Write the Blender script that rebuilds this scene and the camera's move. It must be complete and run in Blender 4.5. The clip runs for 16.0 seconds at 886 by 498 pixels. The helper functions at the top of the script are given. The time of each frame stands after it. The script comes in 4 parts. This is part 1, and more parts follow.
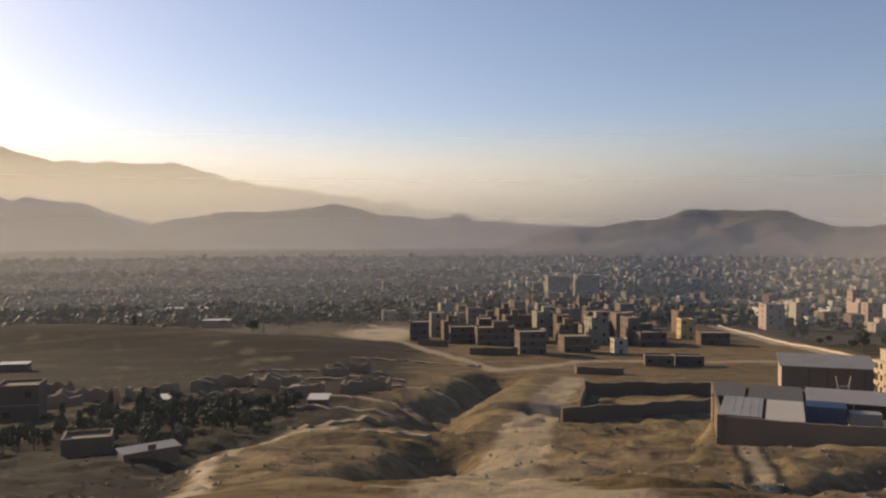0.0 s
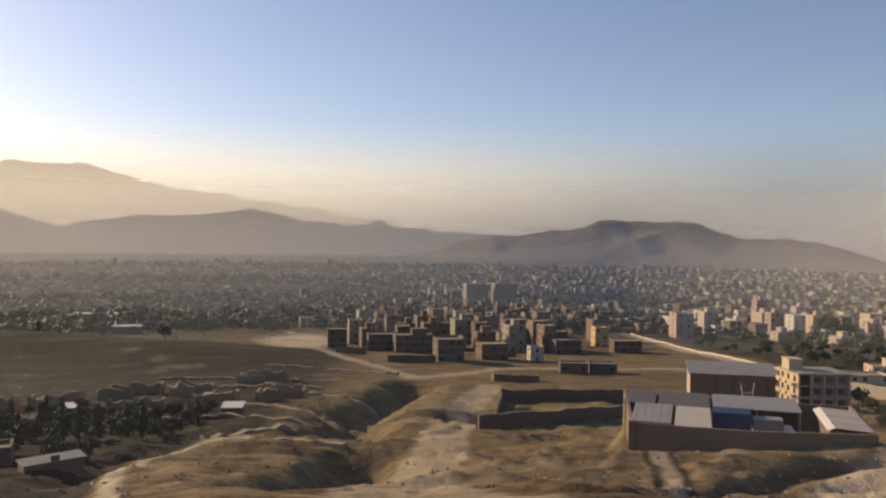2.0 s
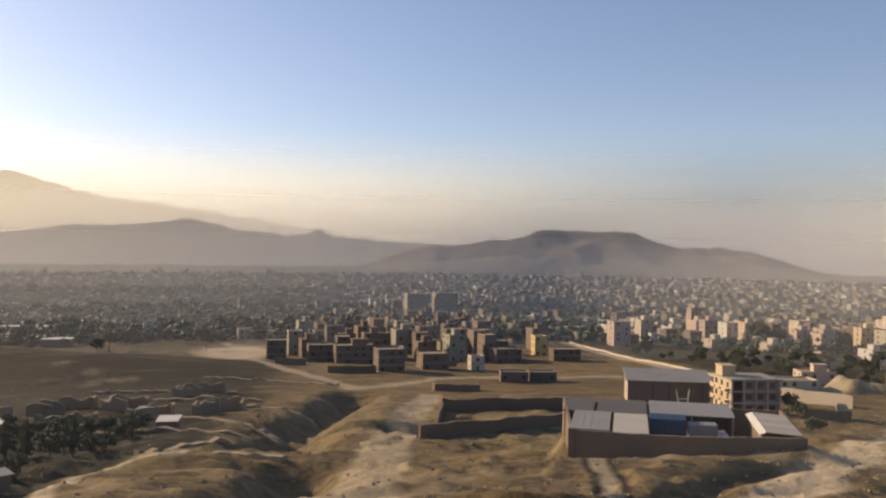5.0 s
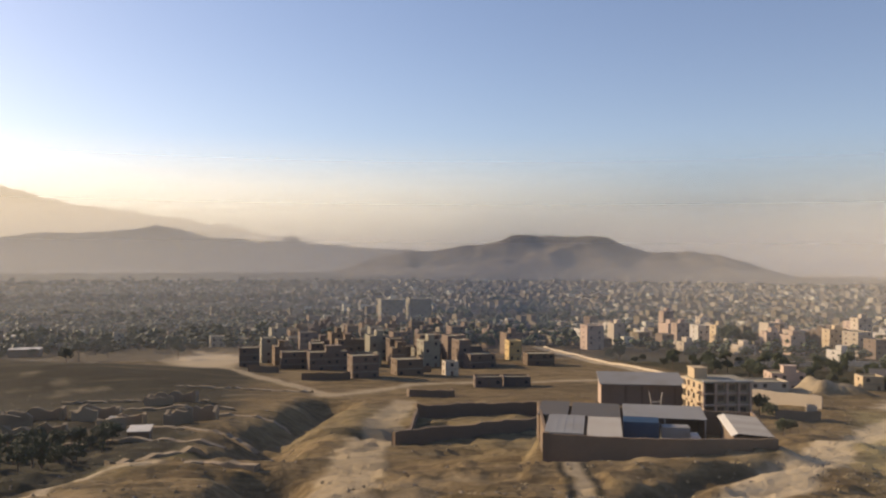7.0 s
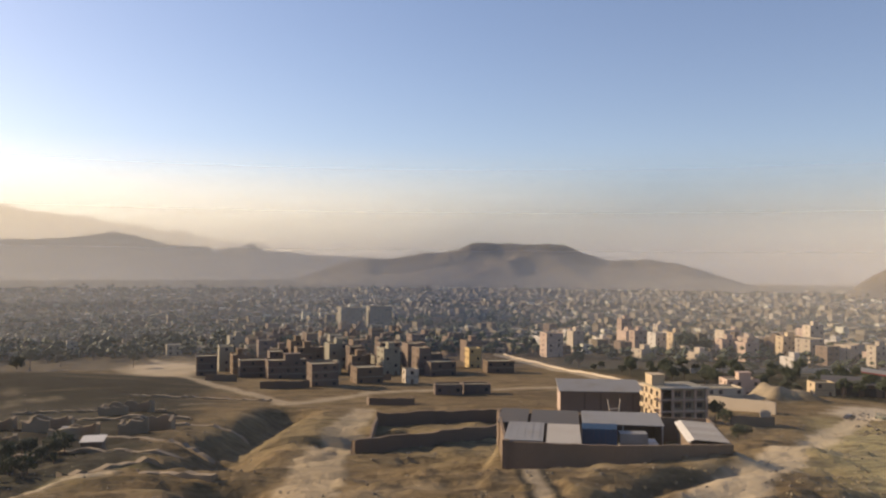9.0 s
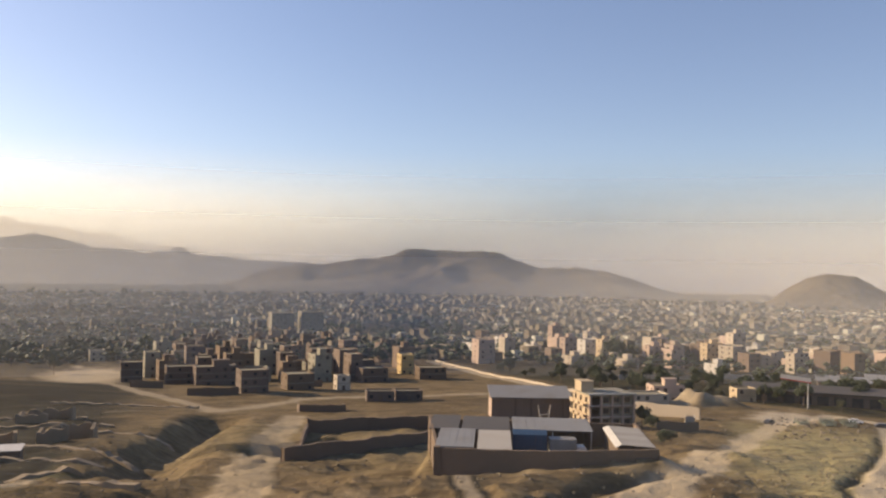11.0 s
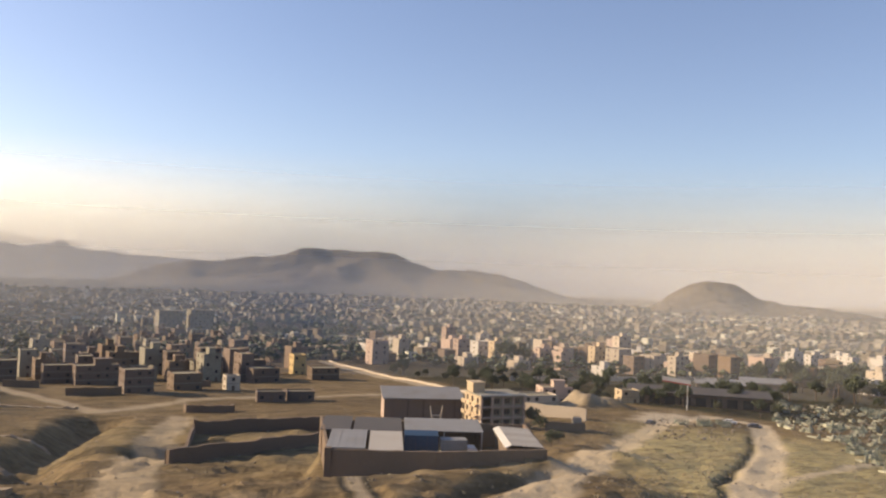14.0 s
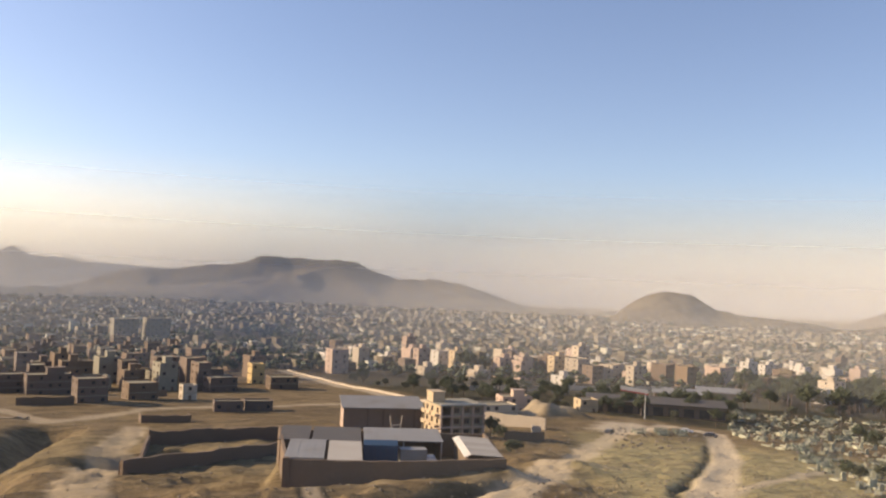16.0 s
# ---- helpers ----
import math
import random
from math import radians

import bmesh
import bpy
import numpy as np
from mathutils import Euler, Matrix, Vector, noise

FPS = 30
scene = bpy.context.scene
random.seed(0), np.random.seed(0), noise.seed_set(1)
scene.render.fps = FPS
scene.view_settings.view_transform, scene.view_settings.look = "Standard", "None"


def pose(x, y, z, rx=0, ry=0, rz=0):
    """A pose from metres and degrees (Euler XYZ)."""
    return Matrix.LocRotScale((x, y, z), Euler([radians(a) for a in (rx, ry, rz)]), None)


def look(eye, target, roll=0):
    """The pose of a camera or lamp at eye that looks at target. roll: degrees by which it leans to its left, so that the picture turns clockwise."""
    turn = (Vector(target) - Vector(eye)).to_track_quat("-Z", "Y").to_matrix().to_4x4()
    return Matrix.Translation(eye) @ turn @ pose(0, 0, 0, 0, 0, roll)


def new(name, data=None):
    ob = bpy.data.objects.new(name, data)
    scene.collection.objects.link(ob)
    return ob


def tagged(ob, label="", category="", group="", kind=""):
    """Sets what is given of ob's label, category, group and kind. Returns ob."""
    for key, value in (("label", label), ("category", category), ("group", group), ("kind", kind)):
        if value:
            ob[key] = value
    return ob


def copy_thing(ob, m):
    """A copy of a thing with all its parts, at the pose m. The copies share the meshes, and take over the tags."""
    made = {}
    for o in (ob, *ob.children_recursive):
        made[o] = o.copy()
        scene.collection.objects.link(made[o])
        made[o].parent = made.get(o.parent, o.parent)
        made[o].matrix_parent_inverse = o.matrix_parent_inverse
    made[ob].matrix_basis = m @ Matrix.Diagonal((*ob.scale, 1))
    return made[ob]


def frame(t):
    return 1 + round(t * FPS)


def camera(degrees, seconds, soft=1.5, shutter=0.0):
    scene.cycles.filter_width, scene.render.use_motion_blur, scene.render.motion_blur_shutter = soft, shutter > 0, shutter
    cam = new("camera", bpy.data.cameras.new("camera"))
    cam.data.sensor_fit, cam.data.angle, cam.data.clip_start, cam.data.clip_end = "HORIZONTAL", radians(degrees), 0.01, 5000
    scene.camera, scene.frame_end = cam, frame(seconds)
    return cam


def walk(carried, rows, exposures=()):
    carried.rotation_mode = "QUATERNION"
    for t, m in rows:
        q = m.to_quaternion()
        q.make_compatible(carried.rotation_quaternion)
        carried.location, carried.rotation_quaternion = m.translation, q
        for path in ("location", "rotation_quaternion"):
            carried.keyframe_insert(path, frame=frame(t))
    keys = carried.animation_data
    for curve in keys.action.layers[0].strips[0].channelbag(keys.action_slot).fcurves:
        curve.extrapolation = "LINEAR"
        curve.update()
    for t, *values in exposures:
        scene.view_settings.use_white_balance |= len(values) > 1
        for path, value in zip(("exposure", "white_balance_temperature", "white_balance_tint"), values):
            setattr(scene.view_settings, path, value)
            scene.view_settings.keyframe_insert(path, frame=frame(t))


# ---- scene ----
cam = camera(55.23, 16.0, soft=2.3)
EYE_Z = 84.0  # above the plain
# seconds, yaw, pitch, roll: the camera stands on the hill and turns
TURNS = [
    (0.0, 0.0, -1.35, 0.0), (0.5, -1.1, -1.24, -0.06), (1.0, -2.36, -1.16, -0.18), (1.5, -3.39, -0.86, -0.5),
    (2.0, -5.43, -0.82, -0.86), (2.5, -6.84, -0.78, -0.9), (3.0, -7.96, -0.89, -0.94), (3.5, -8.68, -0.95, -1.01),
    (4.0, -9.08, -0.8, -0.93), (6.5, -10.36, 0.63, -0.47), (7.0, -11.24, 0.29, -0.35), (7.5, -12.58, 0.24, -0.52),
    (8.0, -13.36, 0.32, -0.54), (10.5, -16.21, 1.58, -0.77), (11.0, -18.42, 1.31, -1.07), (11.5, -20.15, 0.9, -1.27),
    (12.0, -21.79, 0.77, -1.52), (12.5, -22.27, 1.06, -1.7), (13.0, -22.46, 1.48, -1.98), (13.5, -23.57, 1.62, -1.92),
    (14.0, -25.47, 1.57, -2.24), (14.5, -26.56, 1.59, -2.26), (15.0, -26.82, 1.79, -2.2), (15.5, -27.31, 2.03, -2.5),
    (16.0, -28.12, 2.3, -2.58),
]
walk(cam, [(t, pose(0, 0, EYE_Z, 90 + p, r, y)) for t, y, p, r in TURNS],
     exposures=[(0.0, 0.05, 7450, 23), (4.0, 0.27, 7450, 23), (8.0, 0.35, 7400, 23), (16.0, 0.65, 7350, 23)])

# ---------------------------------------------------------------- light
SUN_AZ, SUN_EL = 53.0, 21.0  # degrees to the left of straight ahead, and up
world = bpy.data.worlds.new("sky")
scene.world = world
world.use_nodes = True
wn = world.node_tree.nodes
sky = wn.new("ShaderNodeTexSky")
sky.sky_type, sky.sun_disc = "NISHITA", False
sky.sun_elevation, sky.sun_rotation = radians(SUN_EL), radians(-SUN_AZ)
sky.altitude, sky.air_density, sky.dust_density, sky.ozone_density = 1000, 1.0, 1.9, 3.0
world.node_tree.links.new(sky.outputs[0], wn["Background"].inputs[0])
wn["Background"].inputs[1].default_value = 0.126
sun = new("sun", bpy.data.lights.new("sun", "SUN"))
sun.data.energy, sun.data.angle, sun.data.color = 4.7, radians(0.6), (1.0, 0.87, 0.6)
to_sun = Vector((-math.sin(radians(SUN_AZ)) * math.cos(radians(SUN_EL)), math.cos(radians(SUN_AZ)) * math.cos(radians(SUN_EL)), math.sin(radians(SUN_EL))))
sun.matrix_world = look((-300, 100, 400), Vector((-300, 100, 400)) - to_sun)


# ---------------------------------------------------------------- materials
def node_mat(name):
    m = bpy.data.materials.new(name)
    m.use_nodes = True
    nt = m.node_tree
    return m, nt, nt.nodes["Principled BSDF"]


def tex(nt, scale, detail=4.0, rough=0.6, source=None):
    n = nt.nodes.new("ShaderNodeTexNoise")
    n.inputs["Scale"].default_value, n.inputs["Detail"].default_value, n.inputs["Roughness"].default_value = scale, detail, rough
    if source is None:
        g = nt.nodes.new("ShaderNodeNewGeometry")
        source = g.outputs["Position"]
    nt.links.new(source, n.inputs["Vector"])
    return n.outputs["Fac"]


def ramp(nt, fac, lo, hi):
    n = nt.nodes.new("ShaderNodeMapRange")
    n.inputs["From Min"].default_value, n.inputs["From Max"].default_value = lo, hi
    nt.links.new(fac, n.inputs["Value"])
    return n.outputs["Result"]


def mixc(nt, fac, a, b, kind="MIX"):
    n = nt.nodes.new("ShaderNodeMix")
    n.data_type, n.blend_type = "RGBA", kind
    for sock, v in ((n.inputs[0], fac), (n.inputs[6], a), (n.inputs[7], b)):
        if isinstance(v, (int, float)):
            sock.default_value = v
        elif isinstance(v, tuple):
            sock.default_value = (*v, 1.0)
        else:
            nt.links.new(v, sock)
    return n.outputs[2]


def math_node(nt, op, a, b):
    n = nt.nodes.new("ShaderNodeMath")
    n.operation = op
    for sock, v in zip(n.inputs, (a, b)):
        if isinstance(v, (int, float)):
            sock.default_value = v
        else:
            nt.links.new(v, sock)
    return n.outputs[0]


def bump(nt, bsdf, height, strength, dist):
    n = nt.nodes.new("ShaderNodeBump")
    n.inputs["Strength"].default_value, n.inputs["Distance"].default_value = strength, dist
    nt.links.new(height, n.inputs["Height"])
    nt.links.new(n.outputs["Normal"], bsdf.inputs["Normal"])


def plain(name, col, rough=0.85, var=0.25, scale=0.8, metal=0.0, spread=0.0, stain=(0.12, 0.09, 0.06), island=False):
    """Weathered surface: grain and large stains; spread: how far one thing differs from the next."""
    m, nt, b = node_mat(name)
    fine, wide = tex(nt, scale * 6, 5), tex(nt, scale * 0.35, 3)
    dark = tuple(c * (1 - var) for c in col)
    c = mixc(nt, fine, dark, tuple(min(1, c * (1 + var * 0.6)) for c in col))
    c = mixc(nt, math_node(nt, "MULTIPLY", ramp(nt, wide, 0.5, 0.75), 0.45), c, stain)
    if spread:
        if island:
            rnd = nt.nodes.new("ShaderNodeNewGeometry").outputs["Random Per Island"]
        else:
            rnd = nt.nodes.new("ShaderNodeObjectInfo").outputs["Random"]
        h = nt.nodes.new("ShaderNodeHueSaturation")
        h.inputs["Saturation"].default_value = 1.0
        nt.links.new(math_node(nt, "ADD", math_node(nt, "MULTIPLY", rnd, 2 * spread), 1 - spread), h.inputs["Value"])
        nt.links.new(c, h.inputs["Color"])
        c = h.outputs[0]
    nt.links.new(c, b.inputs["Base Color"])
    b.inputs["Roughness"].default_value, b.inputs["Metallic"].default_value = rough, metal
    bump(nt, b, fine, 0.4, 0.05)
    return m


MUD = plain("mud_brick", (0.17, 0.117, 0.075), 0.95, 0.35, 0.6, spread=0.2)
BRICK = plain("brown_brick", (0.155, 0.112, 0.084), 0.9, 0.35, 0.9, spread=0.25)
PLASTER = plain("pale_plaster", (0.44, 0.37, 0.285), 0.85, 0.25, 0.5, spread=0.15, stain=(0.28, 0.225, 0.17))
WHITE = plain("white_plaster", (0.49, 0.455, 0.4), 0.8, 0.2, 0.5, spread=0.08, stain=(0.36, 0.31, 0.25))
PINK = plain("pinkish_plaster", (0.41, 0.305, 0.24), 0.85, 0.25, 0.5, spread=0.15, stain=(0.27, 0.19, 0.145))
YELLOW = plain("ochre_paint", (0.5, 0.35, 0.15), 0.8, 0.2, 0.5, stain=(0.338, 0.22, 0.086))
CREAM = plain("cream_paint", (0.5, 0.385, 0.245), 0.8, 0.25, 0.5, spread=0.12, stain=(0.3, 0.22, 0.14))
CONCRETE = plain("raw_concrete", (0.251, 0.23, 0.172), 0.9, 0.2, 0.7, spread=0.12)
ROOF = plain("mud_roof", (0.261, 0.225, 0.146), 0.95, 0.25, 0.5, spread=0.15)
TIN = plain("zinc_sheet", (0.25, 0.245, 0.23), 0.65, 0.3, 0.6, metal=0.1, stain=(0.16, 0.125, 0.085))
DUSTY_TIN = plain("dusty_sheet", (0.36, 0.33, 0.28), 0.75, 0.25, 0.7, spread=0.15, stain=(0.24, 0.19, 0.13))
# mud made paler so sunlit tops show: light put into its colour
ADOBE = plain("pale_mud", (0.27, 0.205, 0.13), 0.95, 0.35, 0.6, spread=0.2, stain=(0.13, 0.095, 0.06))
TIN_DARK = plain("old_roof_felt", (0.075, 0.068, 0.062), 0.8, 0.3, 0.5)
TIN_WHITE = plain("white_sheet", (0.56, 0.53, 0.47), 0.55, 0.15, 0.5, stain=(0.38, 0.33, 0.26))
BLUE = plain("blue_paint", (0.022, 0.065, 0.12), 0.5, 0.3, 0.8, stain=(0.03, 0.05, 0.1))
RED = plain("red_paint", (0.45, 0.06, 0.04), 0.6, 0.2, 0.8)
STEEL = plain("painted_steel", (0.45, 0.45, 0.44), 0.5, 0.15, 1.0, metal=0.4)
DARKBOX = plain("dark_opening", (0.035, 0.03, 0.028), 0.7, 0.2, 0.8)
WOOD = plain("weathered_wood", (0.16, 0.1, 0.06), 0.8, 0.3, 1.5)
BARK = plain("bark", (0.12, 0.085, 0.06), 0.95, 0.3, 3.0)
STONE = plain("grave_stone", (0.328, 0.325, 0.232), 0.9, 0.25, 1.2, spread=0.3)
GREEN_RAIL = plain("green_paint", (0.13, 0.165, 0.13), 0.6, 0.2, 1.0, spread=0.25)
RUBBER = plain("rubber", (0.02, 0.02, 0.02), 0.85, 0.2, 2.0)
CAR_WHITE = plain("white_car_paint", (0.7, 0.69, 0.66), 0.35, 0.08, 0.5, stain=(0.5, 0.45, 0.38))
CAR_DARK = plain("dark_car_paint", (0.05, 0.05, 0.055), 0.35, 0.1, 0.5, stain=(0.12, 0.1, 0.08))


def leaf_mat(name, col):
    m, nt, b = node_mat(name)
    rnd = nt.nodes.new("ShaderNodeNewGeometry").outputs["Random Per Island"]
    c = mixc(nt, rnd, tuple(v * 0.55 for v in col), tuple(v * 1.35 for v in col))
    nt.links.new(c, b.inputs["Base Color"])
    b.inputs["Roughness"].default_value = 0.75
    return m


LEAF = leaf_mat("leaves", (0.04, 0.052, 0.02))
LEAF_GREY = leaf_mat("dusty_leaves", (0.055, 0.06, 0.03))

glass_m, gnt, gb = node_mat("window_glass")
gb.inputs["Base Color"].default_value = (0.03, 0.035, 0.04, 1)
gb.inputs["Roughness"].default_value = 0.12
GLASS = glass_m


def city_mat():
    m, nt, b = node_mat("town_walls")
    rnd = nt.nodes.new("ShaderNodeNewGeometry").outputs["Random Per Island"]
    n = nt.nodes.new("ShaderNodeValToRGB")
    n.color_ramp.interpolation = "CONSTANT"
    e = n.color_ramp.elements
    e[0].position, e[0].color = 0.0, (0.147, 0.115, 0.0736, 1)
    e[1].position, e[1].color = 0.3, (0.193, 0.16, 0.106, 1)
    for p, c in ((0.5, (0.258, 0.22, 0.156, 1)), (0.65, (0.12, 0.1, 0.069, 1)), (0.76, (0.368, 0.33, 0.248, 1)), (0.9, (0.552, 0.54, 0.432, 1))):
        k = e.new(p)
        k.color = c
    nt.links.new(rnd, n.inputs[0])
    c = mixc(nt, math_node(nt, "MULTIPLY", tex(nt, 0.5, 4), 0.5), n.outputs[0], (0.138, 0.11, 0.0736))
    nt.links.new(c, b.inputs["Base Color"])
    b.inputs["Roughness"].default_value = 0.9
    return m


TOWN = city_mat()


def ground_mat():
    m, nt, b = node_mat("dry_earth")

    def attr(name):
        a = nt.nodes.new("ShaderNodeAttribute")
        a.attribute_name = name
        return a.outputs["Fac"]
    wide, mid, fine = tex(nt, 0.02, 5), tex(nt, 0.13, 5, 0.65), tex(nt, 0.9, 6, 0.7)
    c = mixc(nt, ramp(nt, wide, 0.35, 0.65), (0.145, 0.102, 0.0516), (0.207, 0.15, 0.0791))
    c = mixc(nt, math_node(nt, "MULTIPLY", ramp(nt, mid, 0.5, 0.66), 0.7), c, (0.0598, 0.048, 0.0232))
    c = mixc(nt, math_node(nt, "MULTIPLY", ramp(nt, mid, 0.44, 0.3), 0.55), c, (0.261, 0.2, 0.112))
    grass = mixc(nt, ramp(nt, fine, 0.35, 0.65), (0.29, 0.245, 0.12), (0.43, 0.375, 0.2))
    c = mixc(nt, math_node(nt, "MULTIPLY", attr("grass"), ramp(nt, mid, 0.8, 0.5)), c, grass)
    c = mixc(nt, math_node(nt, "MULTIPLY", attr("green"), ramp(nt, mid, 0.35, 0.6)), c, (0.06, 0.085, 0.022))
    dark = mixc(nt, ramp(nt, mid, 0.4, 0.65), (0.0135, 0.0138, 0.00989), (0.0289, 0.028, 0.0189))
    stretch = nt.nodes.new("ShaderNodeMapping")  # strips of field, bank and stubble
    stretch.inputs["Scale"].default_value = (0.154, 1, 0.86)
    nt.links.new(nt.nodes.new("ShaderNodeNewGeometry").outputs["Position"], stretch.inputs["Vector"])
    strip = tex(nt, 0.16, 4, 0.6, stretch.outputs[0])
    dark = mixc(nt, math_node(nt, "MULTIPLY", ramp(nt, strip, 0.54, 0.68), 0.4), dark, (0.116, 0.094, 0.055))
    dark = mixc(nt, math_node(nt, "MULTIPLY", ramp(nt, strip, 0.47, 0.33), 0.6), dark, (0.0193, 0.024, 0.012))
    c = mixc(nt, math_node(nt, "MULTIPLY", ramp(nt, strip, 0.55, 0.7), 0.45), c, (0.328, 0.26, 0.146))
    ribs = tex(nt, 0.6, 5, 0.68, stretch.outputs[0])  # thin stretched streaks, some darker, some paler
    c = mixc(nt, math_node(nt, "MULTIPLY", ramp(nt, ribs, 0.5, 0.64), 0.62), c, (0.085, 0.06, 0.034))
    c = mixc(nt, math_node(nt, "MULTIPLY", ramp(nt, ribs, 0.46, 0.34), 0.45), c, (0.31, 0.23, 0.135))
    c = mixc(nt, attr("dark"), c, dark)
    path = mixc(nt, fine, (0.44, 0.36, 0.245), (0.64, 0.54, 0.39))
    c = mixc(nt, attr("path"), c, path)
    c = mixc(nt, ramp(nt, fine, 0.35, 0.7), c, (0.68, 0.66, 0.62), "MULTIPLY")
    nt.links.new(c, b.inputs["Base Color"])
    b.inputs["Roughness"].default_value = 0.97
    b.inputs["Specular IOR Level"].default_value = 0.1
    bump(nt, b, math_node(nt, "ADD", fine, math_node(nt, "MULTIPLY", mid, 3)), 0.6, 0.5)
    return m


GROUND = ground_mat()


def rock_mat():
    m, nt, b = node_mat("bare_rock")
    wide, fine = tex(nt, 0.004, 6, 0.65), tex(nt, 0.03, 6, 0.7)
    c = mixc(nt, ramp(nt, wide, 0.35, 0.65), (0.125, 0.1, 0.0645), (0.212, 0.17, 0.107))
    c = mixc(nt, math_node(nt, "MULTIPLY", fine, 0.5), c, (0.0965, 0.075, 0.0473))
    nt.links.new(c, b.inputs["Base Color"])
    b.inputs["Roughness"].default_value = 0.95
    bump(nt, b, fine, 0.7, 12)
    return m


ROCK = rock_mat()


def haze_mat(name, density, foot, top, onward):
    """Haze put into see-through sheets: passes most light, scatters the rest, thins with height."""
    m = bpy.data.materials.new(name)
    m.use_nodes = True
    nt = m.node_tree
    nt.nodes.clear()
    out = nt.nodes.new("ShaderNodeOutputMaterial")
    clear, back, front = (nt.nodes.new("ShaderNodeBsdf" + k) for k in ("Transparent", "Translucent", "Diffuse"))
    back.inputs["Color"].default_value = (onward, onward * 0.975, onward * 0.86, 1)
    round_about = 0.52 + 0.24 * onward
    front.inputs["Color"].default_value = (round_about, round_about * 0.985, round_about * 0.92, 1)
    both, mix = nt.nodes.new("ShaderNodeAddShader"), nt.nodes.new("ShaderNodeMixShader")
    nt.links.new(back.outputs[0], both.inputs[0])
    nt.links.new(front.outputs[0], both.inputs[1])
    up = nt.nodes.new("ShaderNodeCombineXYZ")  # shading normal forced upright, so the sheets brighten alike on every bearing
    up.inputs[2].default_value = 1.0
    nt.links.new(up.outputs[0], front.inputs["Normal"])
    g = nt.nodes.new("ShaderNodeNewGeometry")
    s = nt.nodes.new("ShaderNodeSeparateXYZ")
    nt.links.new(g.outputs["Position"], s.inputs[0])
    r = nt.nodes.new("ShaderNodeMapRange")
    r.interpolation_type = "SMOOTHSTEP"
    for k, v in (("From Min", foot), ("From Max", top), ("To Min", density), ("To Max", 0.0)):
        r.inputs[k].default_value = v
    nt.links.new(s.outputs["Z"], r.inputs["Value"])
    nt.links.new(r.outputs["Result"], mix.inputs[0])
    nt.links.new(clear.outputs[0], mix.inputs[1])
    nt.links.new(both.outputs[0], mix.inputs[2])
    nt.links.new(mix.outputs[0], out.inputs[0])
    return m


# ---------------------------------------------------------------- mesh helpers
class Shape:
    """Collects vertices and faces for one mesh."""

    def __init__(self):
        self.v, self.f = [], []

    def add(self, verts, faces, m=None):
        k = len(self.v)
        self.v += [tuple(m @ Vector(p)) if m else tuple(p) for p in verts]
        self.f += [tuple(i + k for i in f) for f in faces]
        return self

    def box(self, x0, y0, z0, x1, y1, z1, m=None):
        p = [(x, y, z) for z in (z0, z1) for x, y in ((x0, y0), (x1, y0), (x1, y1), (x0, y1))]
        return self.add(p, [(3, 2, 1, 0), (4, 5, 6, 7), (0, 1, 5, 4), (1, 2, 6, 5), (2, 3, 7, 6), (3, 0, 4, 7)], m)

    def tub(self, w, d, z0, z1, lip, deep):
        """A flat-roofed block with a parapet round its roof."""
        x, y = w / 2, d / 2
        ring = lambda a, b, z: [(-a, -b, z), (a, -b, z), (a, b, z), (-a, b, z)]
        p = ring(x, y, z0) + ring(x, y, z1) + ring(x - lip, y - lip, z1) + ring(x - lip, y - lip, z1 - deep)
        f = [(i + 4 * r, (i + 1) % 4 + 4 * r, (i + 1) % 4 + 4 * r + 4, i + 4 * r + 4) for r in range(3) for i in range(4)]
        return self.add(p, f + [(12, 13, 14, 15), (3, 2, 1, 0)])

    def tube(self, a, b, r0, r1, n=6):
        a, b = Vector(a), Vector(b)
        q = (b - a).to_track_quat("Z", "Y")
        p = [tuple(c + q @ Vector((r * math.cos(6.2832 * i / n), r * math.sin(6.2832 * i / n), 0))) for c, r in ((a, r0), (b, r1)) for i in range(n)]
        return self.add(p, [(i, (i + 1) % n, n + (i + 1) % n, n + i) for i in range(n)] + [tuple(range(n))[::-1], tuple(range(n, 2 * n))])

    def mesh(self, name, material):
        me = bpy.data.meshes.new(name)
        me.from_pydata(self.v, [], self.f)
        me.materials.append(material)
        me.update()
        return me


def part(name, shape, material, parent, label=""):
    ob = new(name, shape.mesh(name, material) if isinstance(shape, Shape) else shape)
    ob.parent = parent
    return tagged(ob, label)


def thing(name, m, label, category, group="", kind=""):
    ob = new(name)
    ob.matrix_world = m
    ob.empty_display_size = 0.5
    return tagged(ob, label, category, group, kind)


# ---------------------------------------------------------------- the lie of the land
rng = np.random.RandomState(7)
LATTICE = rng.rand(256, 256)


def vnoise(x, y):
    xi, yi = np.floor(x).astype(int), np.floor(y).astype(int)
    fx, fy = x - xi, y - yi
    fx, fy = fx * fx * (3 - 2 * fx), fy * fy * (3 - 2 * fy)
    g = lambda i, j: LATTICE[i % 256, j % 256]
    return (g(xi, yi) * (1 - fx) + g(xi + 1, yi) * fx) * (1 - fy) + (g(xi, yi + 1) * (1 - fx) + g(xi + 1, yi + 1) * fx) * fy


def fbm(x, y, size, octaves=4):
    x, y = np.asarray(x, float) / size, np.asarray(y, float) / size
    total, amp = 0, 1.0
    for k in range(octaves):
        total = total + amp * (vnoise(x * 2 ** k + 17.3 * k, y * 2 ** k + 5.1 * k) - 0.5)
        amp *= 0.5
    return total


